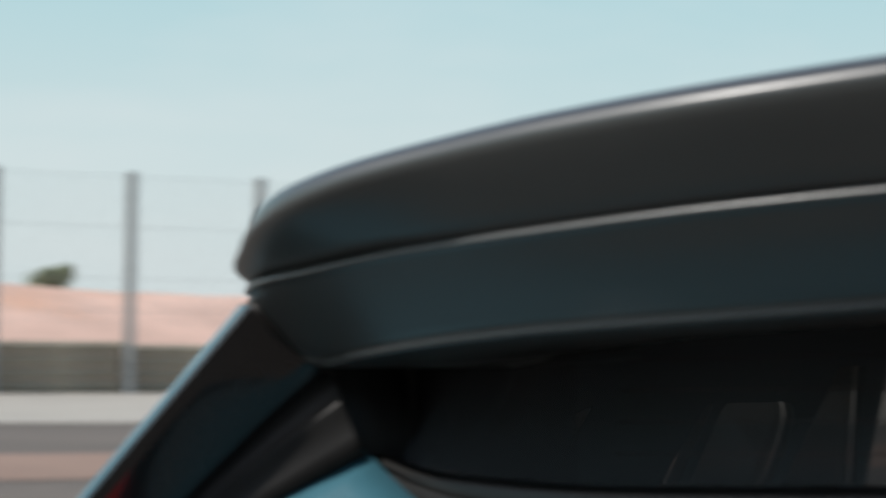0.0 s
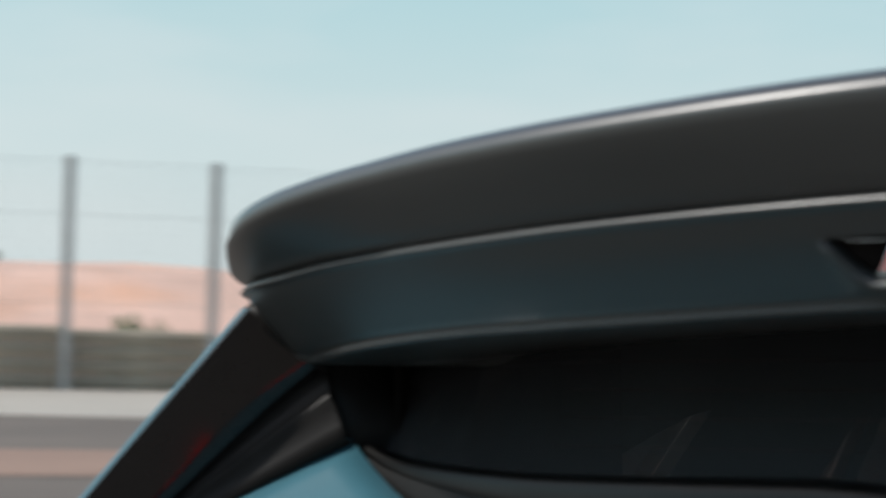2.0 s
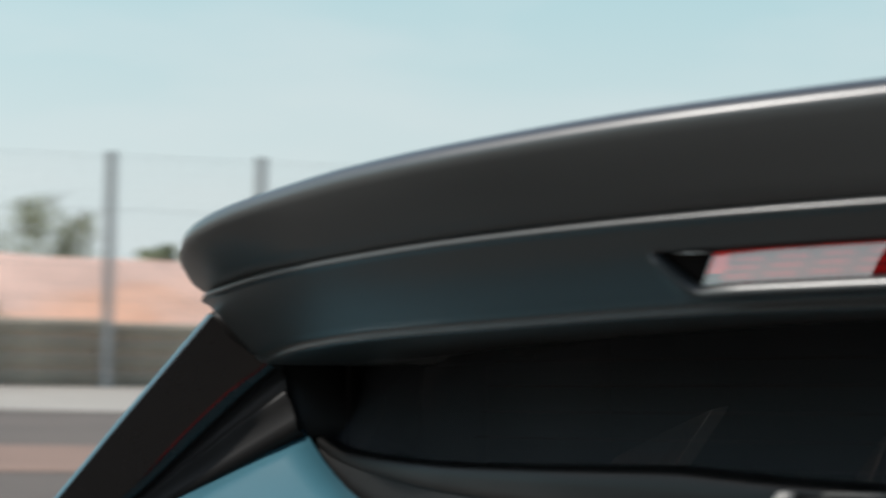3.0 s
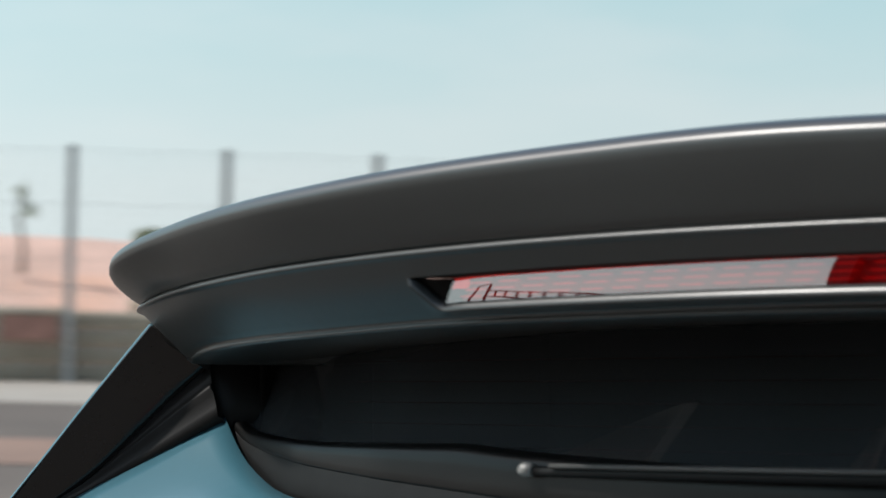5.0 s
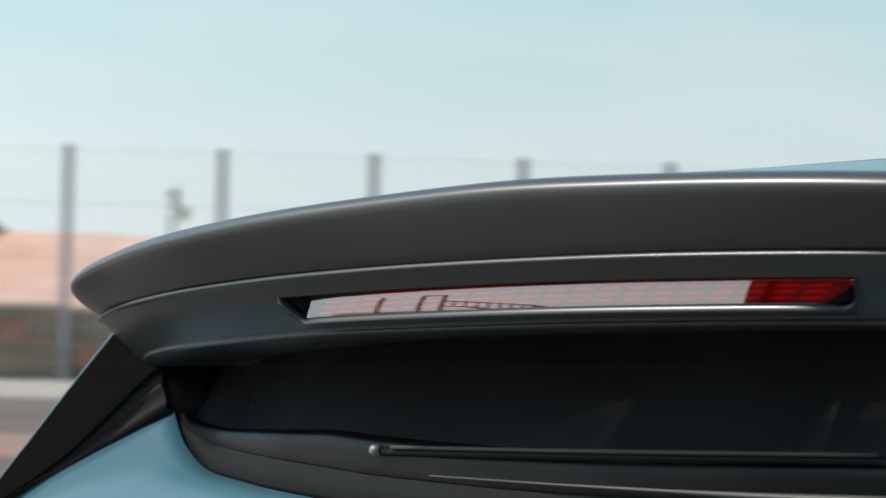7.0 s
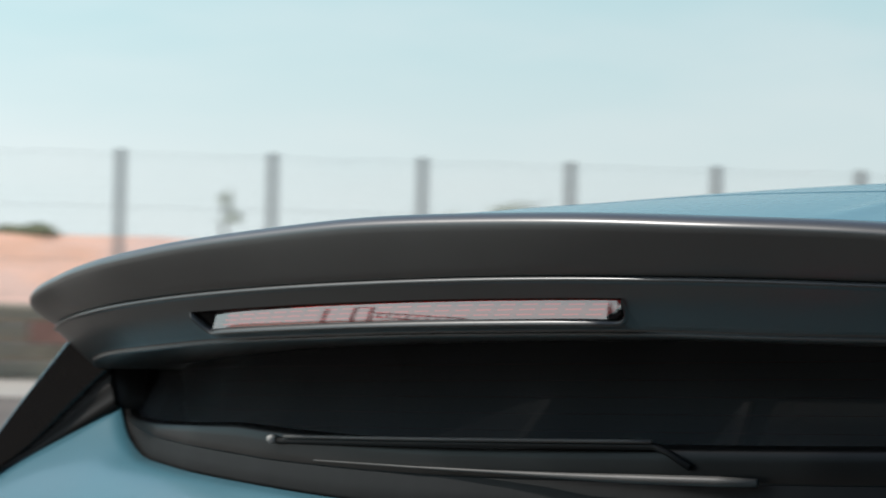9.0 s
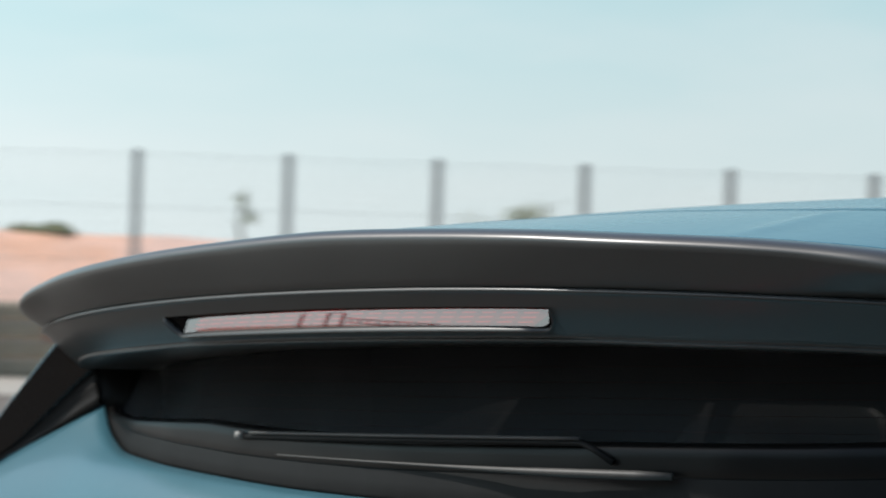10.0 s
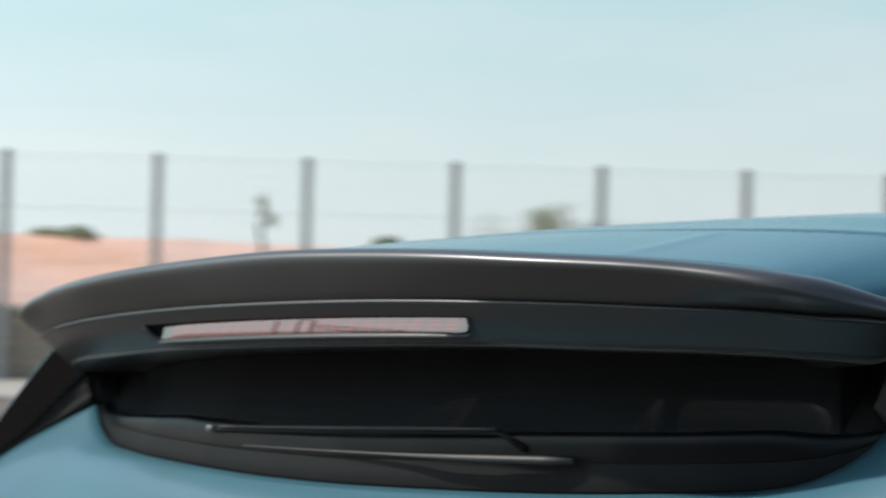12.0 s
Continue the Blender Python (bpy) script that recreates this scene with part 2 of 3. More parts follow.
def wider(x):
    """The car's right end stands a little further from the lamp's middle than its left end."""
    u = min(1.0, max(0.0, (x - 0.30) / 0.30))
    return x + 0.042 * u * u * (3 - 2 * u)


def across(half, n):
    """A line given for one half, mirrored to run from left to right."""
    full = spline([(-x, y, z) for x, y, z in half[:0:-1]] + list(half), 2 * n - 1)
    return [Vector((wider(p.x) if p.x > 0 else p.x, p.y, p.z)) for p in full]


def mirror(points):
    return [(-p[0], p[1], p[2]) for p in points]


def at_x(line, x):
    """The point of a left-to-right line at x, while x grows along it."""
    for a, b in zip(line, line[1:]):
        if a.x <= x <= b.x and b.x > a.x:
            return a.lerp(b, (x - a.x) / (b.x - a.x))
    return (line[0] if x < 0 else line[-1]).copy()


# ---- ground, banked a little under the car ----
TILT = radians(2.3)


def lay(x, y):
    """Height of the ground."""
    r = math.hypot(x, y - 1.5)
    w = 1.0 if r < 5 else max(0.0, 1 - (r - 5) / 10)
    w = w * w * (3 - 2 * w)
    return math.tan(TILT) * x * w


rings = [0.0, 1.5, 3, 4.5, 6, 7.5, 9, 10.5, 12, 14, 16, 20, 26, 34, 45, 60, 90, 150, 300, 700, 1600, 4000]
rows = []
for r in rings:
    rows.append([(r * math.cos(k * math.tau / 72), 1.5 + r * math.sin(k * math.tau / 72), lay(r * math.cos(k * math.tau / 72), 1.5 + r * math.sin(k * math.tau / 72))) for k in range(72)])
v, f = grid(rows, close_u=True)
tagged(mesh_part("ground", v, f, ASPHALT), "brown grey asphalt of the track, worn and dusty", "ground", kind="structure")

# the fence's line: its first post, its direction and its normal (towards the car)
F0 = Vector((-31.963, 20.879, 0))
FA = 0.893857
FD = Vector((math.cos(FA), math.sin(FA), 0))
FN = Vector((math.sin(FA), -math.cos(FA), 0))
BAY = 2.5


def by_fence(along, off, z=0.0):
    return F0 + FD * along + FN * off + Vector((0, 0, z))


def strip(name, near_a, near_b, far_a, far_b, z, material, label, category):
    n = 40
    rows = []
    for i in range(n + 1):
        s = -60 + 150 * i / n
        a, b = near_a + near_b * s, far_a + far_b * s
        rows.append([by_fence(s, a + (b - a) * j / 3, z) for j in range(4)])
    v, f = grid(rows)
    nv = len(v)
    v += [p - Vector((0, 0, 0.05)) for p in v]
    f += [tuple(i + nv for i in q[::-1]) for q in f]
    tagged(mesh_part(name, v, f, material, smooth=False), label, category, kind="structure")


strip("pavement", -0.6, 0, 6.5, 0.27, 0.012, APRON, "pale concrete apron along the foot of the fence", "pavement")
strip("road", 15.0, 0.12, 18.6, 0.12, 0.008, REDBAND, "faded reddish run-off band beside the track", "road")

# unseen pale slab, added to throw warm bounce light up at the car
rows = [[(x, y, lay(x, y) + 0.012) for x in [-15 + i for i in range(12)]] for y in [-14 + i for i in range(15)]]
v, f = grid(rows)
tagged(mesh_part("pavement", v, f, APRON), "pale concrete slab added out of view to bounce light onto the car", "pavement", kind="structure")

# ---- fences ----
def post_mesh():
    """An upright I-section post with a foot plate and a capped top."""
    w, d, t, h = 0.14, 0.14, 0.022, 3.84
    parts = [box(-w / 2, w / 2, -d / 2, -d / 2 + t, 0, h), box(-w / 2, w / 2, d / 2 - t, d / 2, 0, h), box(-t / 2, t / 2, -d / 2 + t, d / 2 - t, 0, h - 0.01), box(-0.13, 0.13, -0.13, 0.13, 0, 0.02)]
    v, f = merged(*parts)
    me = bpy.data.meshes.new("fence_post")
    me.from_pydata(v, [], f)
    me.materials.append(STEEL)
    return me


def beam_mesh():
    """One bay of a W-shaped guardrail beam."""
    prof = [(0.0, 0.0), (0.02, 0.01), (0.03, 0.04), (0.075, 0.075), (0.085, 0.10), (0.075, 0.125), (0.03, 0.155), (0.03, 0.165), (0.075, 0.195), (0.085, 0.22), (0.075, 0.245), (0.03, 0.28), (0.02, 0.31), (0.0, 0.32)]
    rows = [[(x, -y, z) for y, z in prof] for x in (0.0, 0.83, 1.66, BAY + 0.06)]
    v, f = grid(rows)
    n = len(v)
    v += [(x, y + 0.006, z) for x, y, z in v]
    f += [tuple(i + n for i in q[::-1]) for q in f]
    me = bpy.data.meshes.new("guardrail_beam")
    me.from_pydata(v, [], f)
    me.materials.append(RAIL)
    me.polygons.foreach_set("use_smooth", [True] * len(me.polygons))
    return me


POST, BEAM = post_mesh(), beam_mesh()


def fence_run(origin, angle, first, last, label, height=1.25, drop=-0.0205):
    """A debris fence: posts, cables and wire mesh, with a guardrail along its foot."""
    fence = tagged(new("debris_fence"), label, "fence")
    fence.matrix_world = Matrix.Translation(origin) @ Matrix.Rotation(angle, 4, "Z")
    for k in range(first, last + 1):
        p = new("fence_post", POST)
        p.parent, p.location = fence, (k * BAY, 0, 0)
    rail = tagged(new("guardrail"), "weathered grey guardrail along the foot of the fence", "guardrail")
    rail.matrix_world = fence.matrix_world.copy()
    for k in range(first, last):
        top = height + drop * k * BAY
        for i in range(4):
            b = new("beam", BEAM)
            b.parent = rail
            b.location = (k * BAY - 0.03, 0.17, 0.02 + top / 4 * i)
            b.scale = (1, 1, top / 4 / 0.325)
    a, b = first * BAY, last * BAY
    for z in (3.78, 2.9, 2.0, 1.45):
        v, f = tube([(a + (b - a) * i / 60, 0.09, z - (0.02 if i % 2 else 0)) for i in range(61)], 0.004, 6)
        mesh_part("cable", v, f, WIRE, fence)
    v, f = [], []
    x = a
    while x < b:
        v2, f2 = box(x, x + 0.0025, 0.085, 0.0875, 1.2, 3.78)
        f += [tuple(i + len(v) for i in q) for q in f2]
        v += v2
        x += 0.15
    z = 1.25
    while z < 3.78:
        v2, f2 = box(a, b, 0.08, 0.0825, z, z + 0.0025)
        f += [tuple(i + len(v) for i in q) for q in f2]
        v += v2
        z += 0.15
    tagged(mesh_part("wire_mesh", v, f, WIRE, fence, smooth=False), kind="stuff")
    return fence


fence_run(F0, FA, -6, 16, "tall grey debris fence of steel posts and wire mesh")
for along, z, wide, high in ((3.92, .68, .9, .40), (2.7, .22, .8, .34), (1.1, .62, .8, .36), (6.6, .30, .7, .34), (-1.6, .66, .9, .36)):
    board = tagged(new("marker_board"), "faded red board fixed to the guardrail beside the track", "board", group="boards on the guardrail")
    board.matrix_world = Matrix.Translation(by_fence(along, .30, z)) @ Matrix.Rotation(FA, 4, "Z")
    mesh_part("panel", *box(0, wide, -.012, .012, 0, high), FADEDRED, board, smooth=False)
    for k in (.12, .88):
        mesh_part("bracket", *box(wide * k - .02, wide * k + .02, .013, .26, high * .4, high * .55), STEEL, board, smooth=False)


# ---- earth bank and plants beyond the fence ----
def bank(line, half, height, name, label):
    """A rough earth bank: line gives its foot points, half its width, height its crest along the way."""
    rows = []
    for i, (p, out) in enumerate(line):
        r = []
        for j in range(15):
            u = j / 14
            h = math.sin(math.pi * min(u * 1.15, 1) * 0.5) if u < 0.87 else 1.0
            q = p + out * (half * u)
            n = noise.noise(Vector((q.x * 0.12, q.y * 0.12, 1))) * 0.35 + noise.noise(Vector((q.x * 0.5, q.y * 0.5, 4))) * 0.12
            r.append(Vector((q.x, q.y, -0.05 if j == 0 else height(i) * h * (1 + 0.35 * n * u))))
        r.append(p + out * (half * 1.6) + Vector((0, 0, height(i) * 0.9)))
        r.append(p + out * (half * 3.0) + Vector((0, 0, -0.3)))
        rows.append(r)
    v, f = grid(rows)
    return tagged(mesh_part(name, v, f, EARTH), label, "earth bank", kind="structure")


line = [(by_fence(-45 + 1.5 * i, -2.5), -FN) for i in range(90)]
bank(line, 9.0, lambda i: 2.65 - 0.028 * (-45 + 1.5 * i) if -45 + 1.5 * i < 45 else 1.38, "backdrop_bank", "bank of pale pink bare earth behind the fence")


def leaf_cloud(centre, size, count, leaf, seed):
    """Many small leaf blades scattered through uneven clumps."""
    rnd = random.Random(seed)
    v, f = [], []
    clumps = [(Vector((rnd.gauss(0, 0.42), rnd.gauss(0, 0.42), rnd.uniform(-0.5, 0.6))), rnd.uniform(0.25, 0.55)) for _ in range(14)]
    for _ in range(count):
        c, r = rnd.choice(clumps)
        d = Vector((rnd.gauss(0, 1), rnd.gauss(0, 1), rnd.gauss(0, 1))).normalized() * r * rnd.random() ** 0.4
        p = Vector(centre) + Vector(((c.x + d.x) * size[0], (c.y + d.y) * size[1], (c.z + d.z) * size[2]))
        a = Vector((rnd.gauss(0, 1), rnd.gauss(0, 1), rnd.gauss(0, 1))).normalized()
        b = a.orthogonal().normalized()
        L = leaf * rnd.uniform(0.6, 1.4)
        n = len(v)
        v += [p - a * L, p + b * L * 0.4, p + a * L, p - b * L * 0.4 + a.cross(b) * L * 0.15]
        f.append((n, n + 1, n + 2, n + 3))
    return v, f


def bush(place, size, seed, label):
    b = tagged(new("bush"), label, "bush", group="bushes on the bank")
    b.location = place
    v, f = leaf_cloud((0, 0, size[2] * 0.6), size, 1500, 0.06, seed)
    mesh_part("crown", v, f, LEAF, b, smooth=False)
    rnd = random.Random(seed)
    for i in range(4):
        e = Vector((rnd.uniform(-0.4, 0.4) * size[0], rnd.uniform(-0.4, 0.4) * size[1], size[2] * 0.8))
        v, f = tube([(0, 0, -0.2), e * 0.5 + Vector((0, 0, 0.05)), e], [0.04, 0.025, 0.01], 6)
        mesh_part("stem", v, f, BARK, b)
    return b


def sapling(place, height, seed, label, spread=0.5, leaves=900):
    t = tagged(new("young_tree"), label, "tree", group="young trees behind the fence")
    t.location = place
    rnd = random.Random(seed)
    pts = [(math.sin(i * 1.3) * 0.05, math.cos(i) * 0.04, height * i / 6 - (0.2 if i == 0 else 0)) for i in range(7)]
    v, f = tube(pts, [0.06, 0.05, 0.045, 0.04, 0.03, 0.02, 0.01], 8)
    mesh_part("trunk", v, f, BARK, t)
    for i in range(7):
        h = height * rnd.uniform(0.45, 0.95)
        a = rnd.uniform(0, math.tau)
        e = Vector((math.cos(a) * spread, math.sin(a) * spread, h + 0.35 * spread))
        v, f = tube([(0, 0, h), e * 0.5 + Vector((0, 0, h * 0.5)), e], [0.02, 0.014, 0.006], 5)
        mesh_part("limb", v, f, BARK, t)
    if leaves:
        v, f = leaf_cloud((spread * 0.1, 0, height * 0.72), (spread, spread, height * 0.32), leaves, 0.06, seed)
    else:   # a bare stem with two small tufts
        v, f = merged(leaf_cloud((FD.x * .15, FD.y * .15, height * 0.62), (.15, .15, .14), 60, 0.05, seed), leaf_cloud((.02, 0, height * 0.82), (.10, .10, .26), 55, 0.05, seed + 1))
    mesh_part("crown", v, f, LEAF, t, smooth=False)
    return t


for along, off, z, wide, deep, high, seed in ((0.5, -10, 2.55, 1.0, 0.5, 0.33, 3), (6.97, -10, 2.4, 0.45, 0.4, 0.42, 4), (8.25, -1.2, 0, 0.5, 0.4, 1.6, 7), (6.47, -1.2, 0, 0.5, 0.4, 1.64, 8), (13.9, -1.2, 0, 0.45, 0.35, 1.33, 11), (16.5, -1.2, 0, 0.45, 0.35, 1.38, 12), (23.3, -11.5, 1.95, 0.6, 0.5, 0.6, 9), (12.9, -10, 2.1, 0.6, 0.5, 0.55, 10)):
    bush(by_fence(along, off, z), (wide, deep, high / 1.6), seed, "low dusty green bush on the bare earth bank" if off < -5 else "green bush at the foot of the guardrail")
sapling(by_fence(4.35, -6.0, 2.0), 1.55, 21, "thin young tree with sparse leaves behind the fence", 0.18, 0)
sapling(by_fence(12.8, -30.0, 0.0), 4.35, 22, "bushy tree beyond the earth bank", 1.5, 2200)
sapling(by_fence(14.3, -30.0, 0.0), 4.15, 23, "smaller bushy tree beyond the earth bank", 0.85, 1200)

# ---- the car: x to its right, y forward, z up ----
car = tagged(new("car"), "parked metallic blue crossover car with black roof spoiler, seen from behind", "car")
car.rotation_euler = (0, -TILT, 0)

N = 81   # points of each half line
TOP = across([(0, -.0175, 1.482), (.12, -.0157, 1.4793), (.24, -.0126, 1.4738), (.345, -.0016, 1.4665), (.4175, .0154, 1.4607), (.472, .0317, 1.4545), (.517, .045, 1.4477), (.548, .060, 1.4415), (.570, .084, 1.4365), (.585, .113, 1.430), (.599, .1444, 1.4222), (.606, .19, 1.415), (.609, .26, 1.410), (.610, .34, 1.406)], N)
SEAM = across([(0, 0, 1.4337), (.12, .0017, 1.4328), (.24, .0084, 1.4298), (.353, .0240, 1.425), (.4445, .0465, 1.4189), (.5072, .0715, 1.4142), (.5526, .0945, 1.409), (.5824, .1172, 1.4065), (.601, .1443, 1.4035), (.608, .185, 1.4010), (.611, .25, 1.399), (.612, .34, 1.397)], N)
LOW = across([(0, .0337, 1.389), (.12, .0382, 1.3884), (.24, .0477, 1.3868), (.36, .0644, 1.3822), (.45, .0884, 1.3787), (.51, .112, 1.3745), (.55, .138, 1.370), (.572, .158, 1.3675), (.588, .166, 1.374), (.598, .19, 1.385), (.603, .24, 1.39), (.605, .34, 1.391)], N)
UP = Vector((0, 0, 1))


def outward(line, i):
    """Level direction out of the car at a point of a line that runs from left to right."""
    t = line[min(i + 1, len(line) - 1)] - line[max(i - 1, 0)]
    return Vector((t.y, -t.x, 0)).normalized()


def loft(profile):
    """Rows of points along the spoiler; profile gives one row's points from its three rails and the way out."""
    return [profile(TOP[i], SEAM[i], LOW[i], outward(SEAM, i)) for i in range(len(SEAM))]


def upper_row(t, s, l, o):
    nose = min(1.0, max(0.0, (abs(s.x) - .46) / .12))
    nose = nose * nose * (3 - 2 * nose)
    k = 1 + .3 * nose   # the rounded top edge grows towards the ends
    t = t + o * (.003 * nose)
    top = [t + o * a * k + UP * b * k for a, b in ((-.050, .0030), (-.034, .0034), (-.018, .0027), (-.0100, .0015), (-.0062, .0002), (-.0038, -.0012), (-.0019, -.0029), (-.0006, -.0049), (0, -.0075))]
    foot = s + o * (.0013 - .0035 * nose) + UP * .0003
    face = []
    a = top[-1]
    swell = .0010 + .0058 * nose
    for q in range(1, 8):
        w = q / 8
        face.append(a.lerp(foot, w) + o * (swell * math.sin(math.pi * w ** .7)))
    return top + face + [foot + UP * .0012, foot + o * -.001, foot + o * -.004, foot + o * -.03 + UP * -.0026]


def add_car(name, rows, material, label="", parent=None, solid=0.0, smooth=True):
    v, f = grid(rows[::-1] if material in (GLASS, LENS, SIDEGLASS) else rows)
    return mesh_part(name, v, f, material, parent or car, label, smooth, solid)


spoiler = new("spoiler")
spoiler.parent = car
spoiler["label"] = "two-tier satin black roof spoiler with rounded ends"
add_car("upper_blade", loft(upper_row), BLACK, "satin black upper lip of the spoiler", spoiler)

# lower tier, with the opening for the brake lamp
R1, R2, HOLE, HOLE_IN = 0.375, 0.79, 0.25, 0.232


def face_point(s, l, o, w):
    e = max(0.0, 1 - (abs(s.x) / .56) ** 3)
    return s.lerp(l, w) + o * (.0042 * (1 - w) + .002 * w + .0035 * e * 16 * w * w * (1 - w) ** 2)


def hole_rim(x):
    """Where the opening's lower rim lies down the face at x."""
    a = abs(x)
    if a >= HOLE:
        return R1
    if a <= HOLE_IN - 0.006:
        return R2
    if x > 0:
        u = min(1.0, (HOLE - a) / .016)
        return R1 + (R2 - R1) * math.sqrt(1 - (1 - u) ** 2)
    u = (HOLE - a) / (HOLE - HOLE_IN + 0.006)
    return R1 + (R2 - R1) * math.sin(u * math.pi / 2) ** 1.25


xs = sorted(set([round(p.x, 5) for p in SEAM if abs(p.x) > 0.27] + [round(-.262 + .524 * k / 48, 5) for k in range(49)] + [s * (.226 + .024 * k / 10) for k in range(11) for s in (-1, 1)] + [.2484, .2490, .2494, .2497, .2499]))


def station(x):
    """The rails and the way out at x, for the middle stretch."""
    s, l = at_x(SEAM, x), at_x(LOW, x)
    a, b = at_x(SEAM, x - 0.004), at_x(SEAM, x + 0.004)
    t = b - a
    return s, l, Vector((t.y, -t.x, 0)).normalized()


stations = []
for i, p in enumerate(SEAM):
    if p.x <= -0.262:
        stations.append((p.x, SEAM[i], LOW[i], outward(SEAM, i)))
for x in xs:
    if abs(x) < 0.262:
        stations.append((x, *station(x)))
for i, p in enumerate(SEAM):
    if p.x >= 0.262:
        stations.append((p.x, SEAM[i], LOW[i], outward(SEAM, i)))

upper_rows, lower_rows = [], []
for x, s, l, o in stations:
    lip = [s + o * a + UP * b for a, b in ((-.03, .0008), (-.004, .0005), (-.0015, .0002), (.0005, -.0005), (.0018, -.0017), (.0026, -.0036))]
    upper_rows.append(lip + [face_point(s, l, o, 0.1 + (R1 - 0.1) * k / 5) for k in range(6)])
    r2 = hole_rim(x)
    proud = .0105 * min(1.0, max(0.0, (HOLE - abs(x)) / .03))
    b0 = face_point(s, l, o, r2) + o * proud
    low = [b0 + o * a + UP * b for a, b in ((-.0050, .0010), (-.0034, .0022), (-.0018, .0026), (.0000, .0020), (.0014, .0006), (.0022, -.0012), (.0022, -.0030))] if abs(x) < HOLE else [b0] * 7
    low += [face_point(s, l, o, max(r2 + .05, .4) + (0.90 - max(r2 + .05, .4)) * k / 6) + o * proud * (1 - .75 * k / 6) for k in range(7)]
    bead = 1 - .65 * min(1.0, max(0.0, (abs(x) - .44) / .1))
    low += [l + o * (a * bead if a > 0 else a) + UP * b for a, b in ((.0026, .0024), (.0040, .0016), (.0046, .0004), (.0040, -.0007), (.0024, -.0014), (-.002, -.0016), (-.012, -.0022), (-.05, -.003), (-.10, -.004), (-.15, -.002))]
    lower_rows.append(low)
v, f = merged(grid(upper_rows), grid(lower_rows))
mesh_part("lower_tier", v, f, BLACK, spoiler, "satin black lower tier of the spoiler", weld=True)

# brake lamp: pocket, reflector, LEDs and lens
lamp = new("brake_lamp")
lamp.parent = car
lamp["label"] = "long narrow red high-level brake lamp in a recess"
pocket_top, pocket_low, lens_rows, back_rows = [], [], [], []
for x, s, l, o in stations:
    if abs(x) <= HOLE + 1e-6:
        a, b = face_point(s, l, o, R1), face_point(s, l, o, hole_rim(x)) + o * .0105 * min(1.0, max(0.0, (HOLE - abs(x)) / .03))
        xi = max(-.229, min(.244, x))
        si, li, oi = station(xi)
        top = face_point(si, li, oi, R1 + 0.03) + oi * -.011
        low = Vector((top.x, top.y, face_point(si, li, oi, max(R1 + .05, hole_rim(xi) - 0.07)).z))
        top.x -= .006 * max(0, abs(xi) - .2) / .029 * (-1 if xi < 0 else 0)
        ramp = low.copy()
        if abs(x) > HOLE_IN - .006:
            u = (abs(x) - HOLE_IN + .006) / (HOLE - HOLE_IN + .006)
            ramp = low.lerp(top, u)
        pocket_top.append([a, a + o * -.0015 + UP * .0006, a.lerp(top, 0.5), top])
        pocket_low.append([b + o * -.0050 + UP * .0010, b.lerp(ramp, 0.5) + UP * -.0002, ramp])
        if x < -.229 or x > .244:
            continue
        lens_rows.append([low.lerp(top, k / 8) + oi * (.002 + .00004 * (k / 8) - .00058 * (k / 8) ** 2) + UP * (-.0008 + .0016 * k / 8) for k in range(9)])
        back_rows.append([low + oi * -.012, low.lerp(top, .5) + oi * -.014, top + oi * -.012])
v, f = merged(grid(pocket_top), grid(pocket_low))
mesh_part("pocket", v, f, TRIM, lamp, "satin black recess round the lamp")
add_car("reflector", back_rows, LAMPBACK, "red reflector behind the lens", lamp, 0.001)
lens = add_car("lens", lens_rows, LENS, "glossy translucent red lens", lamp)
lens.visible_shadow = False
led_v, led_f = box(-.0074, .0074, -.0012, 0, -.0006, .0006)
led_mesh = bpy.data.meshes.new("led")
led_mesh.from_pydata(led_v, [], led_f)
led_mesh.materials.append(LED)
for c in range(20):
    x = -.213 + .426 * c / 19
    row = min(back_rows, key=lambda r: abs(r[1].x - x))
    for h in (0.22, 0.5, 0.78):
        p = row[0].lerp(row[2], h)
        led = new("led", led_mesh)
        led.parent = lamp
        led.location = (x + (h - .5) * .012, p.y - 0.004, p.z)
        led.rotation_euler = (0, 0, math.atan2(at_x(SEAM, x + .01).y - at_x(SEAM, x - .01).y, .02))

# blue top panel of the tailgate, from the lip to the shut line
GAP = across([(0, .285, 1.508), (.16, .287, 1.507), (.35, .295, 1.4995), (.47, .31, 1.490), (.54, .33, 1.479), (.575, .355, 1.470), (.592, .385, 1.462), (.60, .41, 1.45), (.604, .43, 1.438), (.606, .45, 1.428), (.607, .47, 1.42), (.608, .49, 1.412)], N)
rows = []
for i, t in enumerate(TOP):
    o = outward(TOP, i)
    a, b = t + o * -.042 + UP * .0021, GAP[i]
    r = []
    for k in range(25):
        w = k / 24
        p = a.lerp(b, w)
        q = (abs(p.x) - (.385 if p.x < 0 else .42) + .25 * p.y) / .010
        r.append(p + UP * (.0017 * math.exp(-q * q) * min(1, 4 * w, 6 * (1 - w))))
    r += [b + Vector((0, .0015, -.0015)), b + Vector((0, .002, -.008))]
    rows.append(r)
add_car("tailgate_top", rows, BLUE, "blue metallic upper panel of the tailgate", solid=0.0015)


def roof_z(x, y):
    c = 1.509 + 0.100 * (y - .28) - 0.045 * (y - .28) ** 2 
    a = abs(x if x < 0 else x * .935) / 0.62
    return c - 0.020 * a * a - 0.045 * a ** 6


def roof_half(y):
    return 0.608 + 0.03 * math.sin(min(1, (y - .29) / 1.2) * math.pi / 2) - 0.05 * max(0, (y - 1.6) / 1.0)


